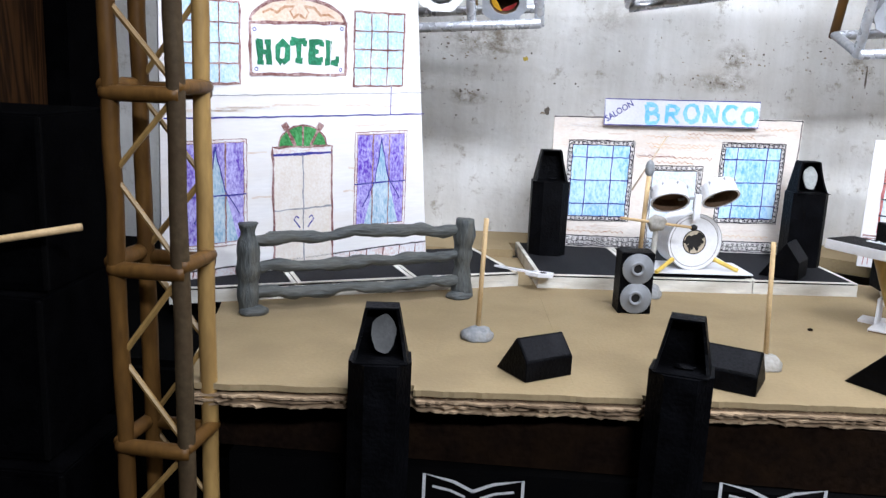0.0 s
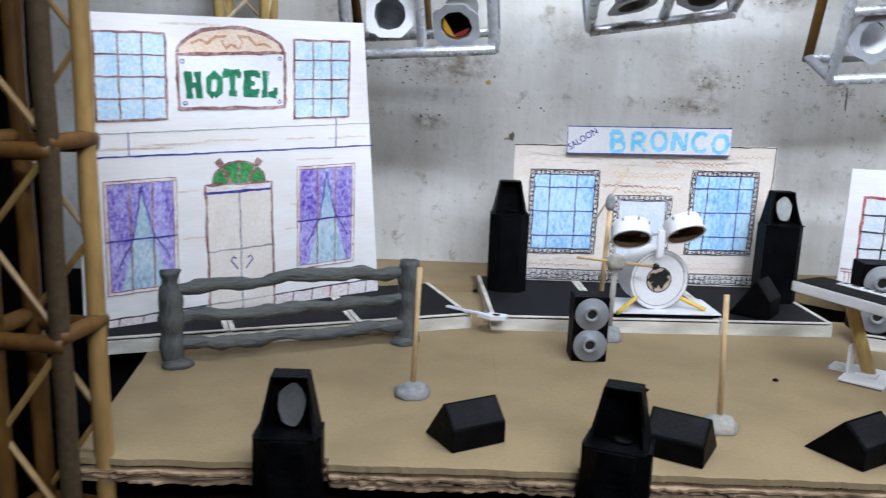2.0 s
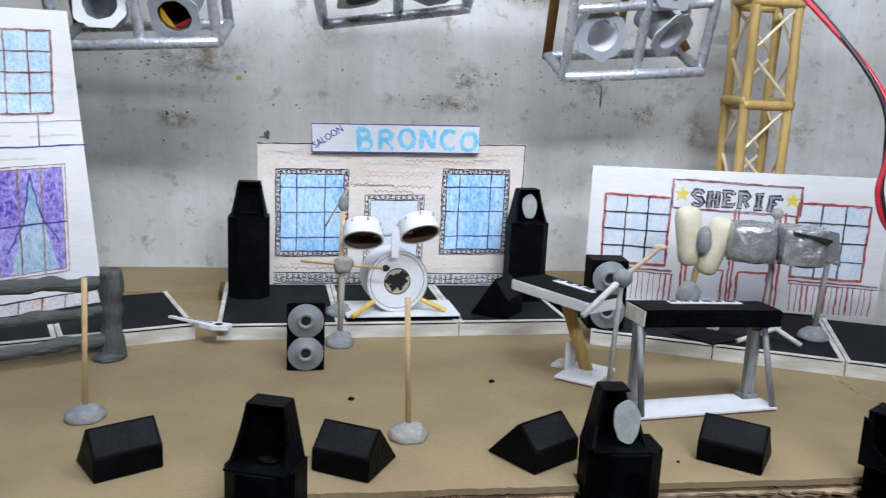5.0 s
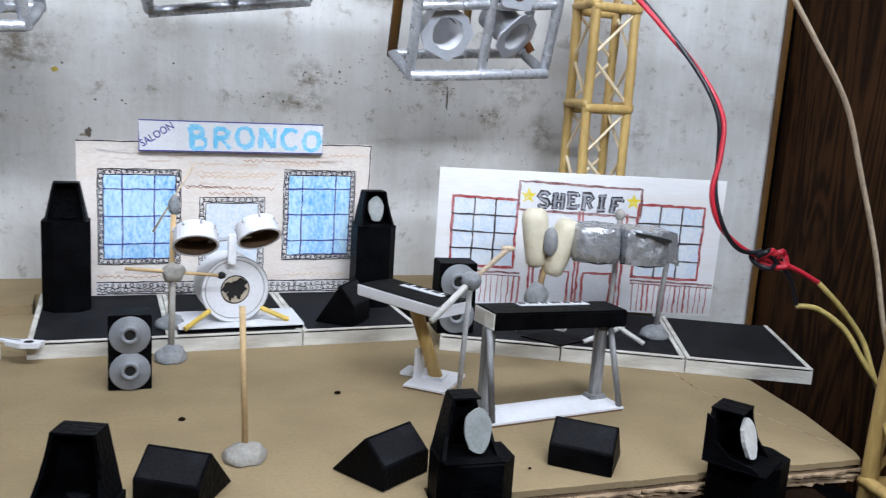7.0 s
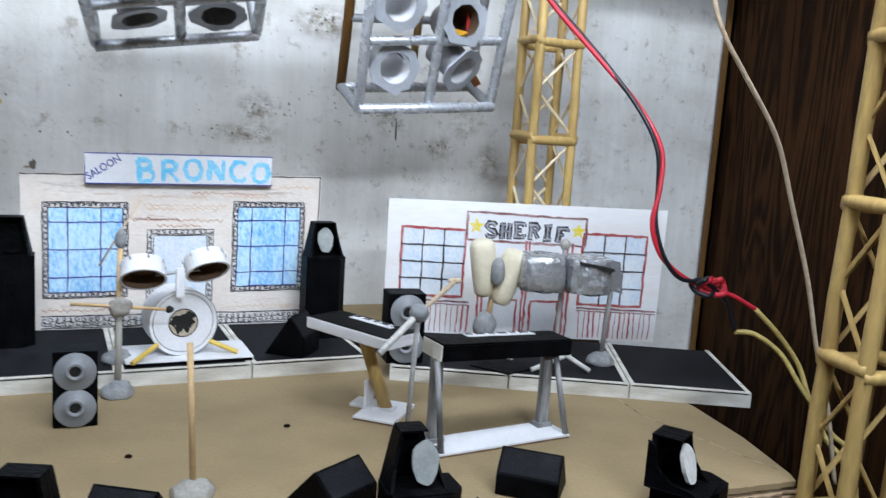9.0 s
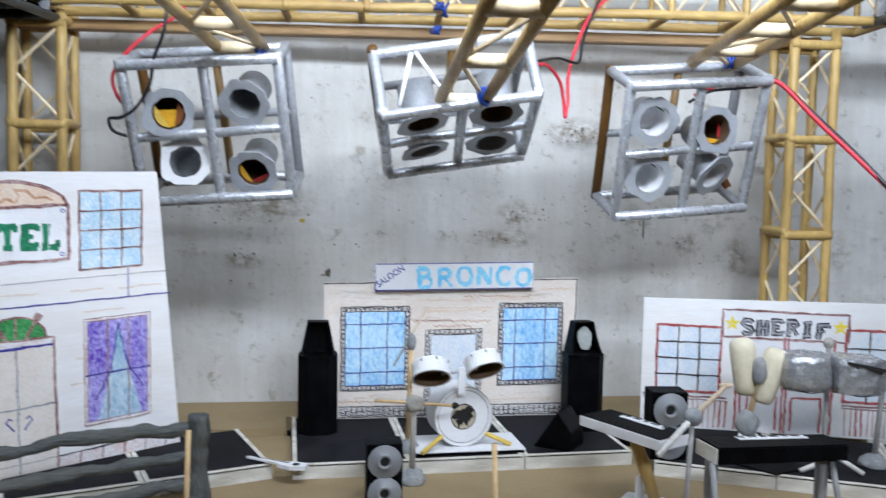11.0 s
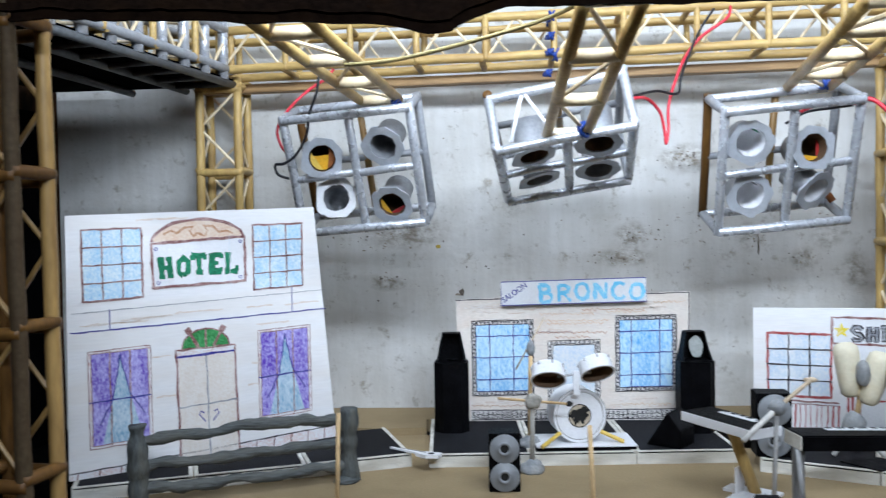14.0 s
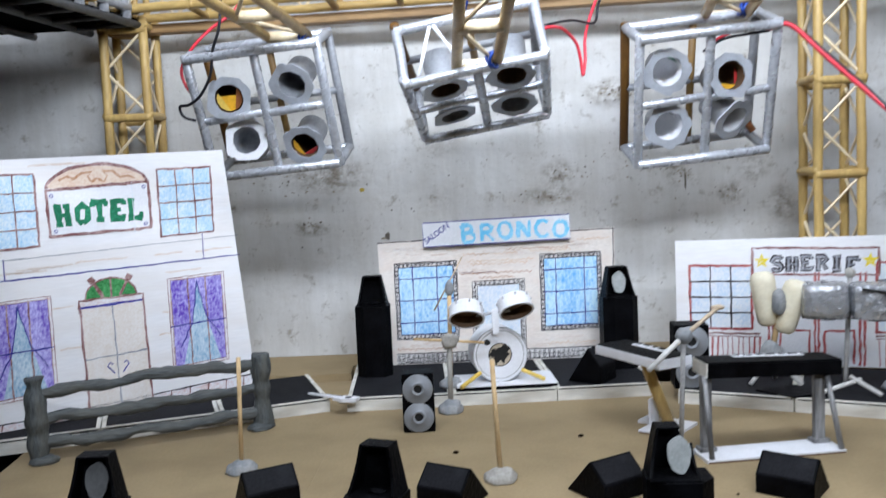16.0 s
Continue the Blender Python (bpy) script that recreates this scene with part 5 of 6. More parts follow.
bm = prism(geo(), [(0.35, 6.3), (1.35, 6.0), (0.95, 8.6), (0.1, 8.8)], -0.5, -0.42)
part("paper_flap", bm, FOIL, t, "loose foil flap")
part("pole", rod(geo(), (0.25, 0.2, 0.2), (0.5, -0.2, 6.8), 0.22, 8), GREYWOOD, t, smooth=True)
clay_foot(t, (0.2, 0.1, 0.0), 1.15, 0.9)
part("pole", rod(geo(), (-3.9, -1.0, 0.6), (-3.1, 1.9, 9.3), 0.2, 8), GREYWOOD, t, smooth=True)
part("knob", blob(geo(), (-3.1, 1.9, 9.5), (0.42, 0.4, 0.5), 0.1, 1.5), CLAY_PALE, t, smooth=True)
part("foot_bar", rod(geo(), (-6.2, -3.2, 0.25), (-2.8, -1.4, 1.1), 0.2, 8), CLAY_WHITE, t, smooth=True)
part("foot_bar", rod(geo(), (-1.5, -3.0, 0.25), (-3.6, -1.4, 1.3), 0.2, 8), CLAY_WHITE, t, smooth=True)

# ---- clay fence ----
t = thing("clay_fence", at_cm(-12.35, 59.1, 0, 0, 0, 29.3), "dark grey clay fence modelled as rough logs", "fence")
SPAN = 16.95


def log(pts, r, seed, n=20):
    fine = []
    for a, b in zip(pts, pts[1:]):
        a, b = Vector(a), Vector(b)
        k = max(2, int((b - a).length / 0.28))
        fine += [a.lerp(b, i / k) for i in range(k)]
    fine.append(Vector(pts[-1]))
    rs, out = [], []
    for p in fine:
        q = Vector((p.x * 0.45, seed * 3.1, p.z * 0.4))
        rs.append(r * (1 + 0.42 * noise.noise(q * 2.0)))
        out.append(p + Vector((0, 0.2 * noise.noise(q + Vector((0, 9, 0))), 0.28 * noise.noise(q * 1.1 + Vector((5, 0, 0))))))
    bm = sweep(geo(), out, rs, n)
    for v in bm.verts:
        along_x = abs(pts[-1][0] - pts[0][0]) > 1
        q = Vector((v.co.x * (0.7 if along_x else 4), v.co.y * 4, v.co.z * (4 if along_x else 0.7)))
        v.co += 0.11 * noise.noise_vector(q + Vector((seed, 0, 0))) + 0.05 * noise.noise_vector(q * 2.3)
    return bm


for x, h in ((0, 6.4), (SPAN, 6.15)):
    part("post", log([(x, 0, 0.1), (x, 0, h)], 0.72, x + 1, 24), CLAY_POST, t, smooth=True)
    part("post_foot", blob(geo(), (x + 0.35 * (1 if x < 1 else -1), -0.35, 0.2), (1.05, 0.8, 0.45), 0.2, 1.5, 0.01), CLAY_DARK, t, smooth=True)
for i, z in enumerate((1.45, 3.3, 5.4)):
    part("rail", log([(0.2, 0, z), (SPAN / 2, 0, z + 0.2 * (i - 1)), (SPAN - 0.1, 0, z)], 0.42, i * 4 + 2), CLAY_DARK, t, smooth=True)

# small white paper guitar lying across the gap between two risers
t = thing("toy_guitar", at_cm(8.6, 71.0, 1.2, 0, 0, -18), "small white card guitar lying across the riser gap", "guitar")
part("body", slab(geo(), [(-1.0, -0.4), (0.2, -0.75), (1.3, -0.35), (1.2, 0.5), (0.1, 0.45), (-1.0, 0.25)], 0.05, 0.35), WHITECARD, t)
part("sound_hole", lathe(geo(), [(0, 0.37), (0.3, 0.37), (0.3, 0.36)], Matrix.Translation((0.45, -0.1, 0)), 16), DARKHOLE, t)
neck = part("neck", slab(geo(), [(-0.7, -0.3), (-0.6, 0.28), (-3.9, 0.62), (-4.05, 0.4)], 0.2, 0.36), WHITECARD, t)
part("fret_line", slab(geo(), [(-0.2, -0.02), (-0.2, 0.1), (-3.4, 0.52), (-3.4, 0.46)], 0.362, 0.375), DARKHOLE, neck, "thin black line along the neck")
part("riser_link", box(geo(), (-0.1, 0.55, -0.2), (1.6, 0.5, 0.36), bevel=0.04), WHITEEDGE, t, "whitewashed card bridging the gap")

# crumbs on the deck
for x, y, s in ((19.2, 60.3, 0.22), (28.5, 63.9, 0.2), (37.25, 52.0, 0.1), (30.85, 55.5, 0.07)):
    c = part("crumb", blob(geo(), (x, y, 0.1), (s * 1.05, s * 0.75, s * 0.5), 0.4, 3, 0.01, 2), DARKBROWN_SHADED)
    tagged(c, "tiny dark brown crumb lying on the cardboard deck", "debris", "crumbs")

# dark card boxes stacked outside the mast
for x, y, z, sx, sy, sz in ((-26.2, 49.0, 9.65, 15.0, 9.0, 9.6), (-26.6, 48.5, 0.15, 16.0, 10.0, 9.4), (-24.8, 46.5, -11.3, 15.0, 8.0, 13.4)):
    b = thing("black_box", at_cm(x, y, z - sz / 2 + 0.0), "plain black card speaker box in a stack", "box", "stacked boxes")
    part("body", box(geo(), (0, 0, sz / 2), (sx, sy, sz), bevel=0.12), BLACKMATT, b)
    part("front_panel", box(geo(), (0, -sy / 2 - 0.02, sz / 2), (sx - 0.9, 0.1, sz - 0.9), bevel=0.03), BLACKMATT, b)
    part("edge_strip", box(geo(), (sx / 2 - 0.1, -sy / 2 + 0.05, sz / 2), (0.28, 0.3, sz - 0.3), bevel=0.04), BLACKCLOTH, b)
b = thing("black_box", at_cm(-37.2, 81.0, -1.4), "tall black card box standing against the wooden panel", "box")
bm = prism(geo(), [(-0.2, 0), (2.0, 0), (2.0, 34.2), (2.6, 35.0), (2.3, 36.0), (-0.2, 36.6)], -3.0, 3.0)
part("body", bm, BLACKMATT, b)
b = thing("loose_skewer", at_cm(-21.0, 43.4, 6.55), "loose wooden skewer resting across the black boxes", "skewer")
part("stick", rod(geo(), (-7, 0, -0.15), (4.9, 0, 2.33), 0.2, 8), SKEWER, b, smooth=True)

# ---- masts and beams ----
MAST = "bamboo lattice mast of glued sticks"
# left mast: its shade, and its brighter right post, are put into the stick colours
truss("truss_mast", at_cm(-12.0, 44.35, -20.17, -0.33, -0.64, -5), 3.5, 2.9, 58.0, 9.05, MAST, group="masts", low=0.7, faces=(0, 2), mats=(BAMBOO_BROWN_SHADED, BAMBOO_BROWN_SHADED, BAMBOO_TAN, DARKSTICK, BAMBOO_TAN))
truss("truss_mast", at_cm(58.7, 49.32, -19.33, 0.99, 0.87, -2.2), 3.1, 3.0, 58.0, 9.05, MAST, group="masts", faces=(0, 2, 3), mats=(BAMBOO, BAMBOO, BAMBOO))
truss("truss_mast", at_cm(-16.0, 86.4, 0.65, 0, 0, 5), 4.2, 3.6, 37.4, 9.1, MAST, group="masts")
truss("truss_mast", at_cm(55.4, 88.0, 1.0, 0, 0, 5), 4.2, 3.6, 37.4, 9.05, MAST, group="masts")
truss("truss_beam", along((-22, 85.4, 40.5), (62, 88.2, 41.2), 0), 5.4, 4.0, 84, 7.0, "bamboo lattice beam across the back masts", group="beams", rung=0.34, faces=(1, 3))
truss("truss_beam", along((-16.6, 84.0, 40.6), (-21.0, 47.0, 40.6), 0), 5.4, 4.0, 37, 7.0, "silver-painted side beam over the masts", group="beams", rung=0.34, mats=(SILVER_DULL, BAMBOO, BAMBOO_PALE))
plank = part("beam_plank", box(geo(), (0, 0, 0), (76, 1.6, 0.9), bevel=0.08), PLANK)
plank.matrix_basis = at_cm(19.5, 88.2, 37.35, 0, -0.45, 1.9)
tagged(plank, "brown wooden plank lying along the back masts under the beam", "plank")


def side_soffit(m, flip, deep=38.0):
    """Dark sheet with dull silver rails and slats under the side beam, foil tubes standing on its inner rail. The shade
    of the underside is put into the dark colours.
    """
    s = thing("side_soffit", m, "card panel with silver slats under the side beam, darkened as a shaded underside", "panel", "side soffits")
    part("sheet", slab(geo(), [(0.0, 0.0), (-0.132 * deep * flip, -deep), (-23.0 * flip, -deep), (-23.0 * flip, 2.2), (-6.6 * flip, 3.0)], 0.95, 1.1), BLACKMATT, s, "card sheet coloured black for its shaded underside")
    for a, b in (((0.0, 0.0), (-0.132 * deep * flip, -deep)), ((-6.6 * flip, 2.5), ((-6.6 - 0.05 * deep) * flip, -deep)), ((-13.0 * flip, 2.5), ((-13.0 - 0.05 * deep) * flip, -deep))):
        part("side_rail", rod(geo(), (a[0], a[1], 0.5), (b[0], b[1], 0.5), 0.42, 8), SILVER_SHADED, s, smooth=True)
    for i in range(int(deep / 4.2)):
        y = -1.0 - i * 4.2
        part("slat", rod(geo(), (0.132 * (y + 1) * flip, y, 0.5), ((-6.6 - 0.2 * i) * flip, y + 0.6, 0.5), 0.3, 8), SILVER_SHADED, s, smooth=True)
    for i in range(int(deep / 4.7)):
        y = -2.2 - i * 3.6
        part("hanging_tube", rod(geo(), (0.132 * y * flip, y, 0.8), (0.132 * y * flip + 0.05, y, 7.4), 0.55, 10), SILVER, s, "silver foil-wrapped tube", smooth=True)
    return s


side_soffit(at_cm(-14.0, 84.65, 36.7), 1)
side_soffit(at_cm(60.6, 86.9, 38.65), -1, 9.0)
truss("truss_beam", along((-16.4, 45.1, 37.8), (61.6, 51.1, 37.8), 0), 5.2, 3.4, 78, 7.0, "bamboo lattice beam across the front masts", group="beams", rung=0.34)

# the strip's unlit front side is put into its near-black colour
fascia = thing("torn_fascia", at_cm(-0.45, 0.55, -0.2), "torn cardboard strip hanging along the front beam, coloured dark for shade", "fascia")
bm = geo()
low = []
for i in range(91):
    x = -14.0 + i * 0.6
    z = 34.1 - 0.064 * max(0.0, x + 8.0) if x < 15.2 else min(32.45 + 0.35 * (x - 15.2), 33.5) - 0.03 * (x - 15.2)
    low.append((x, z - 0.5 * math.exp(-((x - 14.2) / 1.3) ** 2) + 0.16 * noise.noise(Vector((x * 0.35, 1, 0))) + 0.08 * noise.noise(Vector((x * 1.7, 5, 0)))))
prism(bm, low + [(x, 36.3) for x, _ in reversed(low)], 42.2, 42.5)
part("strip", bm, DARKBROWN_SHADED, fascia)
bm = geo()
prism(bm, [(x, z + 0.55 + 0.12 * noise.noise(Vector((x * 0.6, 8, 0)))) for x, z in low] + [(x, z + 1.0) for x, z in reversed(low)], 42.0, 42.19)
part("folded_edge", bm, DARKBROWN_SHADED, fascia, "folded back brown paper edge")


def tie(c, s, turn):
    t = thing("wire_tie", at_cm(*c, *turn), "twisted bright blue wire tie", "tie", "wire ties")
    pts = [(s * (0.8 + 0.03 * a) * math.cos(a), 0.045 * a - 0.3 + 0.12 * math.sin(2.3 * a), s * (1.0 - 0.02 * a) * math.sin(a)) for a in [i * 0.5 for i in range(24)]]
    part("loop", sweep(geo(), pts + [(s * 1.5, 0.4, s * 0.4), (s * 1.9, 0.5, -s * 0.6)], 0.14, 6), BLUEWIRE, t, smooth=True)


tie((22.7, 69.6, 29.55), 0.72, (0, 0, 60))
tie((20.3, 84.2, 38.8), 0.65, (0, 0, 90))
tie((20.0, 84.0, 42.6), 0.6, (0, 20, 90))
for x, z, s in ((19.9, 40.5, 0.35), (19.8, 38.9, 0.3), (19.6, 36.8, 0.34), (20.3, 35.5, 0.42)):
    tie((x, 83.2, z), s, (0, 0, 90))
tie((25.65, 48.1, 35.2), 0.65, (0, 0, 20))
tie((5.2, 77.0, 33.4), 0.6, (0, 0, 80))
tie((45.0, 80.0, 34.2), 0.6, (0, 0, 80))
tie((-11.35, 45.75, 35.8), 0.6, (0, 0, 0))

# ---- lamp clusters ----


def lamp_can(parent, m, flange, lining, bits=(), shallow=False, deep=3.4, r=1.3):
    bm = geo()
    n, outer = 64, 1.93
    ring = []
    for i in range(n):
        a = 2 * math.pi * i / n
        ca, sa = abs(math.cos(a)), abs(math.sin(a))
        ro = min(outer / max(ca, sa), outer * (1.52 + 0.1 * math.sin(m[0][3] + 2.0 * round(2 * a / math.pi))) / (ca + sa)) * (1 + 0.015 * math.sin(3 * a + m[0][3]))
        rough = r * (1 + 0.022 * math.sin(9 * a + m[2][3]) + 0.02 * math.sin(4 * a + m[0][3]))
        ring.append([m @ Vector((q * math.cos(a), yy, q * math.sin(a))) for q, yy in ((ro, 0), (rough, 0), (rough, 0.14), (ro, 0.14))])
    vs = [[bm.verts.new(v) for v in row] for row in ring]
    for i in range(n):
        a, b = vs[i], vs[(i + 1) % n]
        for k in range(4):
            bm.faces.new((a[k], b[k], b[(k + 1) % 4], a[(k + 1) % 4]))
    can = part("lamp_can", bm, flange, parent, "silver card spotlight")
    turn = m @ Matrix.Rotation(radians(-90), 4, "X")
    part("can_tube", lathe(geo(), [(r + 0.1, 0.12), (r + 0.12, deep), (0, deep)], turn, 24), SILVER_DULL, can, smooth=True)
    back = 1.5 if shallow else deep - 0.15
    part("can_lining", lathe(geo(), [(r - 0.02, 0.1), (r - 0.06, back * 0.8), (r * 0.8, back), (0, back)], turn, 24), lining, can, smooth=True)
    for k, (mat, lo, hi, depth) in enumerate(bits):
        pts = [(1.16 * math.cos(radians(v)), 1.16 * math.sin(radians(v))) for v in range(lo, hi + 1, 12)]
        part("gel_piece", prism(geo(), pts, depth, depth + 0.05, m), mat, can)
    return can


def lamp_cluster(m, w, d, h, cans, label):
    """A square frame of silver dowels with four spotlights; the front is towards -y."""
    t = thing("lamp_cluster", m, label, "stage light", "lamp clusters")
    x, y, z = w / 2, d / 2, h / 2
    r = 0.43
    rng = random.Random(int(w * 10 + h * 100))

    def bar(name, a, b, mat, rr=r):
        a, b = Vector(a), Vector(b)
        d = (b - a).normalized()
        side = Vector((rng.uniform(-0.08, 0.08), rng.uniform(-0.06, 0.06), rng.uniform(-0.08, 0.08)))
        part(name, sweep(geo(), [a, a + d * 0.08, a.lerp(b, 0.5) + side, b - d * 0.08, b], [rr * 0.9, rr, rr * rng.uniform(0.97, 1.04), rr, rr * 0.9], 14), mat, t, smooth=True)

    for yy in (-y, y):
        for zz in (-z, z):
            bar("frame_bar", (-x - 0.1, yy - 0.25, zz), (x + 0.1, yy - 0.25, zz), SILVER)
        for xx in (-x, x):
            bar("frame_bar", (xx, yy + 0.1, -z - 0.35), (xx, yy + 0.1, z + 0.4), SILVER if yy < 0 else (BAMBOO_BROWN_SHADED if xx < 0 else SILVER_DULL))
    for xx in (-x, x):
        for zz in (-z, z):
            bar("frame_bar", (xx, -y, zz), (xx, y, zz), SILVER_DULL)
    bar("middle_bar", (-x + 0.3, -y + 0.2, -0.3), (-0.15, -y + 0.2, -0.1), SILVER, 0.38)
    bar("middle_bar", (0.5, -y + 0.15, -0.2), (x, -y + 0.15, 0.0), SILVER, 0.38)
    bar("middle_bar", (0.2, -y + 0.15, -z), (0.2, -y + 0.15, z), SILVER, 0.42)
    part("back_bar", rod(geo(), (0.2, y, -z), (0.2, y, z), 0.36, 8), BAMBOO_TAN, t, smooth=True)
    part("back_bar", rod(geo(), (-x, y, 0.1), (x, y, 0.1), 0.36, 8), SILVER_DULL, t, smooth=True)
    for cx, cz, rx, rz, spin, flange, lining, bits, shallow in cans:
        lamp_can(t, Matrix.Translation((cx, -y + 0.1, cz)) @ Matrix.Rotation(radians(rz), 4, "Z") @ Matrix.Rotation(radians(rx), 4, "X") @ Matrix.Rotation(radians(spin), 4, "Y"), flange, lining, bits, shallow)
    return t


lamp_cluster(at_cm(0.98, 79.5, 27.88, 18.5, -4.05, -0.5), 12.3, 5.3, 11.3, (
    (-3.0, 1.6, -6, 12, 15, FLANGE, BROWNINSIDE, ((AMBER, -180, 30, 0.5), (YELLOW, -200, -80, 0.35), (BROWNSTICK, -60, 60, 0.45)), False),
    (3.1, 2.1, 12, -8, 40, FLANGE, SILVER_DULL, (), False),
    (-2.3, -2.45, -24, 6, 4, WHITECARD, SILVER_DULL, (), False),
    (3.1, -3.7, 14, -6, 2, FLANGE, BROWNINSIDE, ((AMBER, 150, 262, 0.3), (REDBIT, 250, 350, 0.45)), False)), "silver frame with four spotlights, two with yellow bits inside")
mid = lamp_cluster(at_cm(20.8, 77.0, 29.5, 68.5, -9.1, 1.9), 11.9, 5.2, 11.3, (
    (-2.8, 2.6, 4, 4, 10, FLANGE, BROWNINSIDE, (), False),
    (3.0, 2.7, -6, -6, 30, FLANGE, BROWNINSIDE, (), False),
    (-2.6, -2.6, 8, 6, 5, FLANGE, SILVER_DULL, (), False),
    (3.0, -2.8, -4, -4, 40, FLANGE, SILVER_DULL, (), False)), "silver frame with spotlights turned down to the deck")
for x0, x1 in ((-2.9, -4.6), (-2.9, -0.9)):
    part("thin_brace", rod(geo(), (x0, 2.5, 5.75), (x1, -2.2, 5.75), 0.17, 8), WHITECARD, mid, "thin white brace", smooth=True)
right_cluster = lamp_cluster(at_cm(41.0, 80.9, 27.42, 23.4, -4.65, 8.7), 12.3, 4.5, 11.7, (
    (-3.6, 2.65, -6, -8, 30, FLANGE, WHITECARD, ((P_GREEN, 60, 120, 0.9),), False),
    (2.3, 1.6, -20, 6, 12, FLANGE, BROWNINSIDE, ((AMBER, 215, 325, 0.9), (REDBIT, 325, 420, 1.2)), False),
    (-3.3, -2.5, -10, -4, 28, FLANGE, WHITECARD, ((DARKHOLE, 60, 110, 1.0),), False),
    (2.9, -2.7, 16, 20, 44, FLANGE, WHITECARD, (), False)), "silver frame with four spotlights, white and amber inside")


part("brown_stick", rod(geo(), (4.4, 1.4, -2.6), (5.6, -0.3, -4.8), 0.36, 8), BROWNSTICK, right_cluster, "reddish brown stick", smooth=True)


def ladder_arm(a, b, gap, label, steps, side=(1, 0, 0)):
    t = thing("ladder_arm", Matrix(), label, "arm", "ladder arms")
    a, b, s = Vector(a), Vector(b), Vector(side).normalized() * gap / 2
    for k in (-1, 1):
        part("rail", rod(geo(), a + k * s, b + k * s, 0.46, 10), BAMBOO, t, smooth=True)
    fs = [i / steps for i in range(steps + 1)]
    for f in fs:
        p = a.lerp(b, f)
        part("rung", rod(geo(), p - s, p + s, 0.52, 10), BAMBOO_PALE, t, smooth=True)
    for i, (f, g) in enumerate(zip(fs, fs[1:])):
        k = 1 if i % 2 else -1
        part("brace", rod(geo(), a.lerp(b, f) - k * s, a.lerp(b, g) + k * s, 0.18, 6), BAMBOO_PALE, t)
    return t


ARM = "bamboo ladder arm holding a lamp cluster"
ladder_arm((3.35, 78.1, 34.0), (2.45, 46.6, 35.6), 3.8, ARM, 4)
ladder_arm((21.25, 71.4, 29.45), (23.85, 47.7, 34.65), 3.4, ARM, 3)
ladder_arm((43.8, 81.6, 34.0), (40.4, 50.4, 34.4), 3.8, ARM, 4)

# ---- cables ----


def cable(name, pts, r, mat, label, category="cable"):
    fine = []
    p = [Vector(q) for q in pts]
    for i in range(len(p) - 1):
        p0, p1, p2, p3 = p[max(i - 1, 0)], p[i], p[i + 1], p[min(i + 2, len(p) - 1)]
        for k in range(8):
            u = k / 8
            fine.append(0.5 * (2 * p1 + (p2 - p0) * u + (2 * p0 - 5 * p1 + 4 * p2 - p3) * u * u + (3 * p1 - p0 - 3 * p2 + p3) * u ** 3))
    fine.append(p[-1])
    return tagged(part(name, sweep(geo(), fine, r, 8), mat, smooth=True), label, category)


RED = [(47.0, 78.2, 32.0), (48.5, 77.9, 32.2), (50.9, 76.0, 29.0), (53.3, 73.0, 25.4), (55.5, 70.4, 22.0), (56.6, 68.6, 19.0), (56.4, 67.9, 16.1), (55.8, 67.5, 13.4), (56.6, 67.2, 11.1), (58.5, 67.0, 9.5), (60.6, 66.8, 8.7), (62.8, 66.4, 8.1), (64.8, 66.0, 7.1)]
cable("red_cable", RED, 0.2, REDWIRE, "red cable hanging from the lamp cluster to a knot")
cable("red_cable", [(47.0, 78.2, 32.0), (45.2, 78.0, 32.1), (43.4, 78.6, 31.9), (41.8, 79.6, 31.2)], 0.14, REDWIRE, "red cable end inside the lamp cluster")
cable("black_cable", [(46.8, 78.3, 31.9), (45.0, 78.2, 31.7), (43.0, 79.0, 31.5), (41.4, 79.8, 30.6)], 0.13, BLACKWIRE, "black cable end inside the lamp cluster")
cable("black_cable", [(x - 0.36 * math.cos(1.3 * i), y + 0.28 * math.sin(1.3 * i), z + 0.2 * math.sin(1.3 * i)) for i, (x, y, z) in enumerate(RED[:-3])] + [(60.4, 66.6, 9.1), (61.6, 66.5, 8.3), (62.6, 66.4, 7.3), (63.4, 66.3, 5.3)], 0.175, BLACKWIRE, "black cable twisted with the red one")
KNOT = Vector((60.7, 66.7, 8.75))
cable("red_cable", [KNOT + Vector((1.0 * math.cos(a) + 0.1 * i, 0.5 * math.sin(2.1 * a), 0.62 * math.sin(a))) for i, a in enumerate([0.9 * k for k in range(11)])], 0.22, REDWIRE, "red cable knotted round the black one")
cable("black_cable", [KNOT + Vector((0.95 * math.cos(a + 2.0) - 0.2, 0.55 * math.sin(1.7 * a), 0.66 * math.sin(a + 2.0))) for a in [0.9 * k for k in range(9)]], 0.19, BLACKWIRE, "black cable wound round the knot of the red one")
cable("yellow_cable", [(64.8, 66.0, 7.1), (66.8, 65.5, 5.2), (68.7, 65.0, 2.8), (69.3, 64.0, 0.3), (70.5, 63.0, -2.7), (72.0, 62.0, -5.5), (73.5, 61.5, -17)], 0.21, YELLOWWIRE, "yellowed clear cable going down beside the deck")
cable("yellow_cable", [(63.4, 66.3, 5.2), (64.9, 65.8, 5.1), (66.9, 65.0, 3.7), (68.4, 64.0, 1.2), (70.9, 63.0, -2.2), (73.0, 62.3, -5.0), (75.0, 62.0, -17)], 0.21, YELLOWWIRE, "yellowed clear cable going down beside the deck")
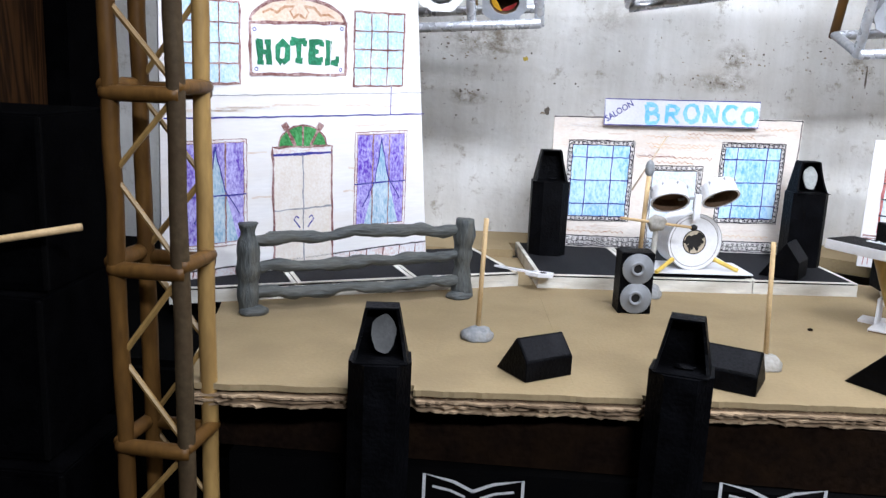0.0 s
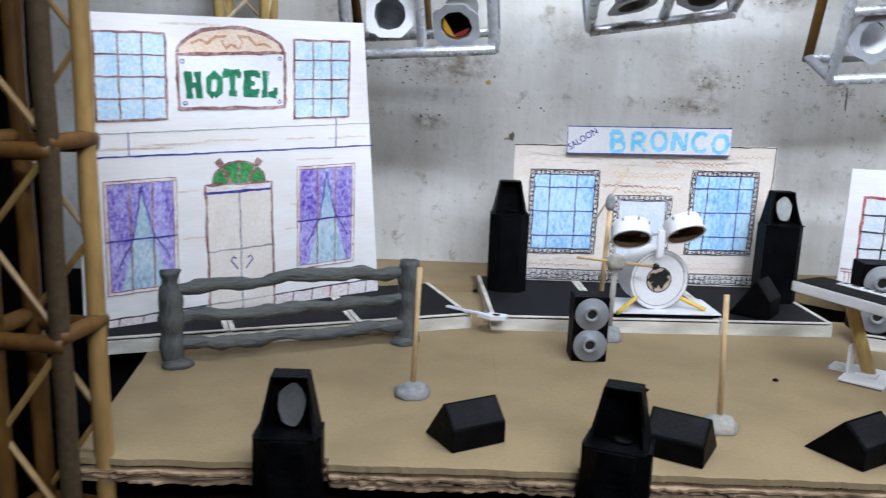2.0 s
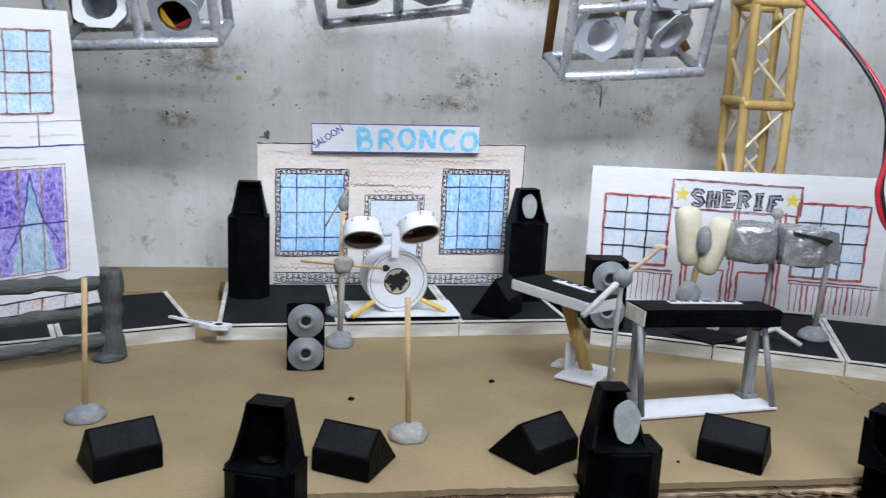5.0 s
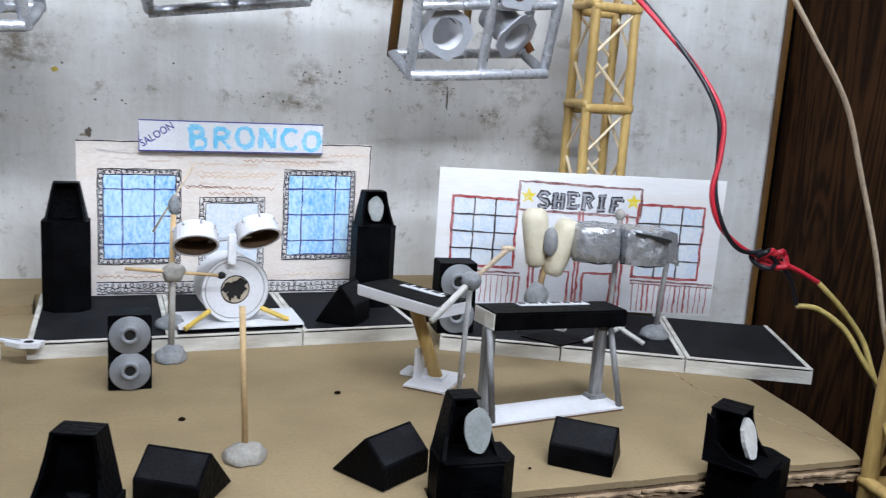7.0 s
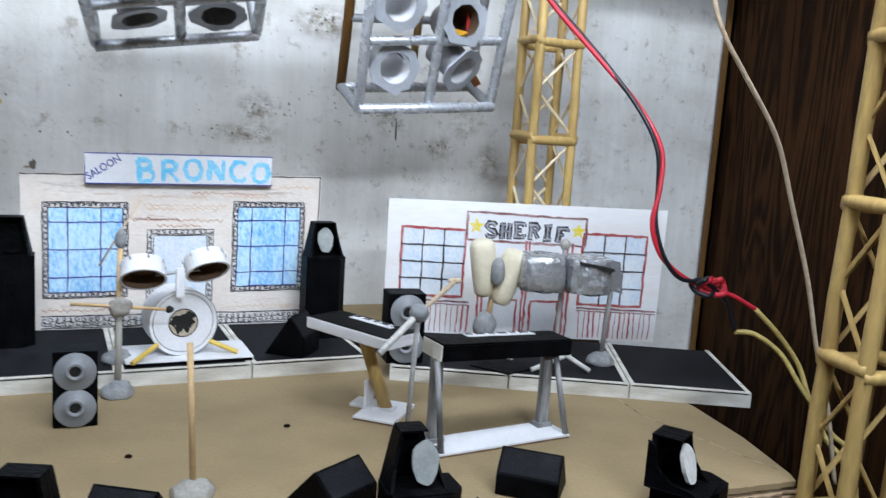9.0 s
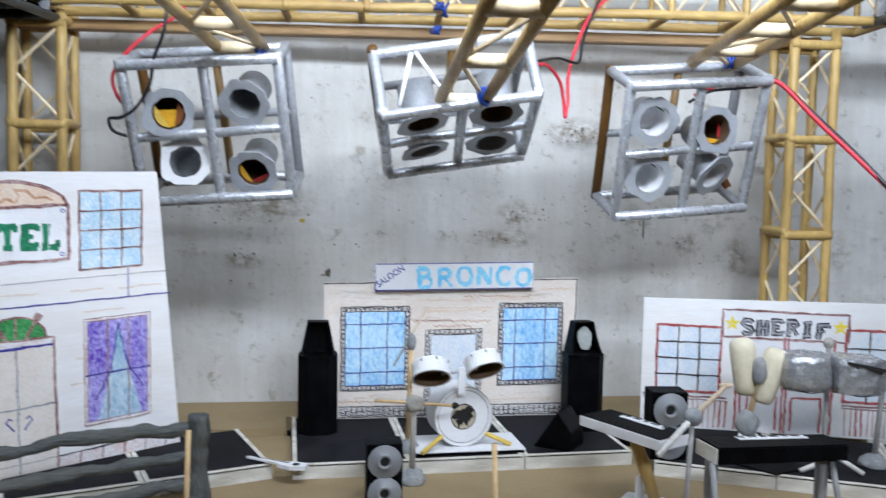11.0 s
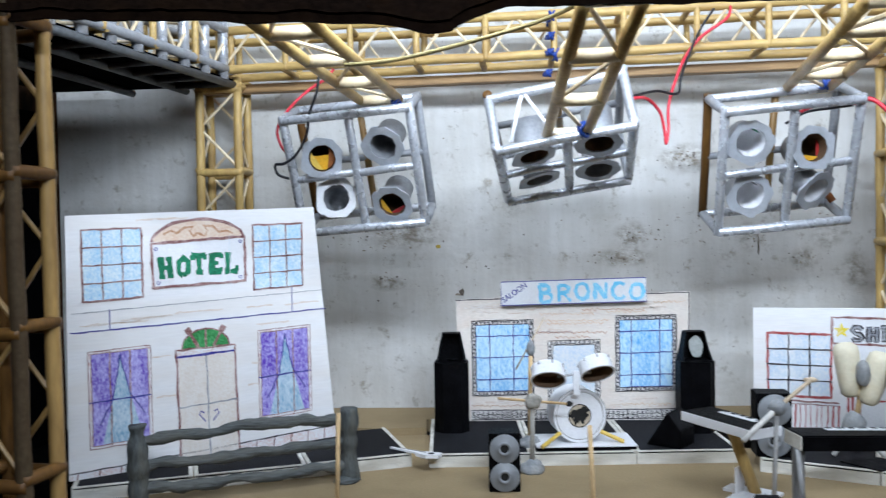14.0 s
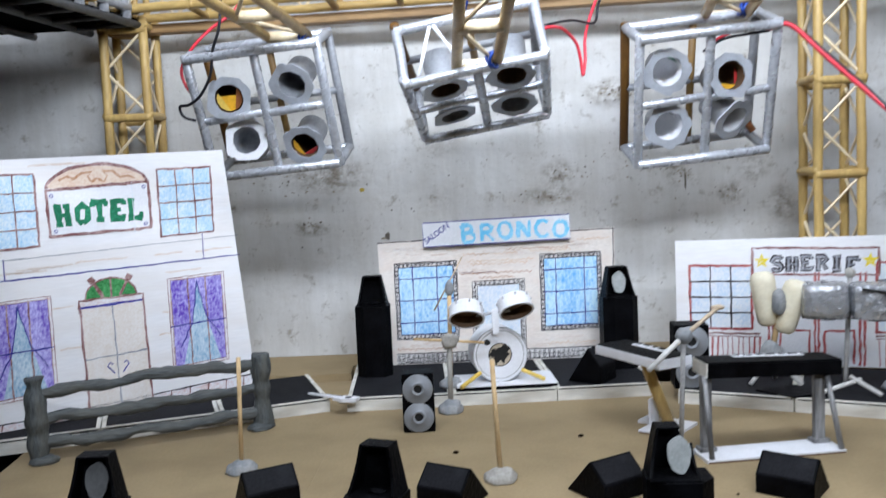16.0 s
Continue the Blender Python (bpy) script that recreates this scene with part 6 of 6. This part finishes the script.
cable("red_cable", [(-1.2, 78.2, 37.2), (-1.9, 78.0, 36.3), (-3.7, 77.5, 35.0), (-5.4, 77.0, 33.3), (-6.6, 77.0, 31.4), (-6.3, 77.0, 29.8), (-5.5, 77.0, 28.8)], 0.15, REDWIRE, "thin red cable looped beside the lamp cluster")
cable("black_cable", [(-1.5, 74.5, 37.5), (-1.6, 74.5, 36.2), (-1.9, 74.5, 34.3), (-2.7, 74.8, 32.5), (-3.1, 75.0, 30.5), (-4.2, 75.2, 28.7), (-5.5, 75.5, 27.9), (-6.5, 75.8, 27.8), (-6.3, 76.0, 26.9), (-5.3, 76.4, 26.5)], 0.14, BLACKWIRE, "thin black cable looped beside the lamp cluster")
cable("red_cable", [(26.6, 75.0, 32.6), (27.5, 75.0, 32.8), (28.7, 77.0, 32.9), (29.9, 78.5, 31.9), (30.35, 79.0, 30.3), (30.5, 79.0, 29.0), (30.75, 79.2, 30.3), (30.9, 80.0, 32.8), (32.0, 81.5, 36.0), (33.1, 82.6, 38.1), (34.6, 83.0, 39.8), (36.9, 83.3, 41.4), (37.3, 83.5, 42.6)], 0.15, REDWIRE, "red cable looping down between lamp cluster and beam")
cable("black_cable", [(26.8, 75.2, 32.9), (27.5, 75.3, 33.1), (29.6, 78.0, 33.8), (31.7, 80.0, 33.8), (32.2, 81.0, 35.5), (33.0, 82.3, 37.5), (34.3, 83.0, 40.3), (35.7, 83.4, 42.4)], 0.13, BLACKWIRE, "thin black cable between lamp cluster and beam")
cable("paper_strip", [(54.6, 62.0, 33.5), (55.2, 62.0, 29.6), (56.4, 62.0, 27.0), (58.3, 62.0, 24.6), (61.6, 62.0, 20.4), (63.6, 62.0, 15.8), (65.9, 62.0, 10.1), (67.5, 62.0, 5.0), (69.2, 62.0, 0.6), (71.0, 62.0, -6.0)], 0.17, STRIP, "twisted brown paper strip hanging beside the panel", "strip")

cable("reed_strand", [(5.6, 56.3, 33.2), (9.1, 55.5, 33.2), (13.6, 55.5, 34.0), (19.6, 54.5, 35.2), (23.1, 50.5, 35.7)], 0.15, STRAW, "dry olive reed strand stretched between two arms", "strand")

# ---- marks on the concrete ----


def wall_mark(u, z, w, h, mat, seed, label):
    rng = random.Random(seed)
    bm = geo()
    patch(bm, [(w * rng.uniform(0.55, 1.1) * math.cos(a), h * rng.uniform(0.55, 1.1) * math.sin(a)) for a in [2 * math.pi * i / 13 for i in range(13)]], -0.02)
    m = part("wall_mark", bm, mat)
    m.matrix_basis = WALL @ at_cm(u, 0, z)
    tagged(m, label, "stain", "wall marks", "structure")


MARK = material("dark_wall_mark", (0.12, 0.10, 0.08), 0.9, var=0.3, scale=200, fine=600)
RUST = material("brown_wall_mark", (0.23, 0.18, 0.12), 0.9, var=0.3, scale=200, fine=600, other=(0.4, 0.37, 0.33), amount=0.8)
OCHRE = material("ochre_wall_mark", (0.45, 0.33, 0.06), 0.9, var=0.3, scale=200, fine=600)
rng = random.Random(12)
wall_mark(0.0, 14.0, 0.35, 0.55, MARK, 1, "small dark brown mark on the concrete")
wall_mark(-0.45, 13.75, 0.35, 0.18, RUST, 2, "small brown mark on the concrete")
wall_mark(-2.6, 19.3, 0.35, 0.28, OCHRE, 3, "small yellow mark on the concrete")
wall_mark(33.4, 18.9, 0.14, 1.3, MARK, 4, "dark drip mark on the concrete")
for u, z, su, sz, count in ((33.0, 19.5, 0.5, 0.6, 14), (38.5, 17.3, 0.5, 0.35, 10), (-8.4, 15.8, 0.7, 0.25, 12), (-9.5, 20.0, 2.5, 0.8, 26), (20.5, 20.3, 1.6, 0.5, 16), (17.0, 17.5, 2.0, 0.4, 14), (29.0, 20.5, 2.2, 1.0, 16)):
    for i in range(count):
        wall_mark(rng.gauss(u, su), rng.gauss(z, sz), rng.uniform(0.05, 0.22), rng.uniform(0.04, 0.14), RUST if i % 3 else MARK, 200 + i, "cluster of small brown specks on the concrete")
for i in range(34):
    wall_mark(25.8 + rng.gauss(0, 1.2), 28.9 + rng.gauss(0, 0.5), rng.uniform(0.06, 0.2), rng.uniform(0.05, 0.14), MARK if i % 2 else RUST, 20 + i, "cluster of small brown specks on the concrete")
for i in range(70):
    wall_mark(rng.uniform(-16, 42), rng.choice((rng.uniform(3, 34), rng.gauss(18, 2.2))), rng.uniform(0.04, 0.17), rng.uniform(0.04, 0.15), MARK if rng.random() < 0.55 else RUST, 80 + i, "small dark pit in the concrete")
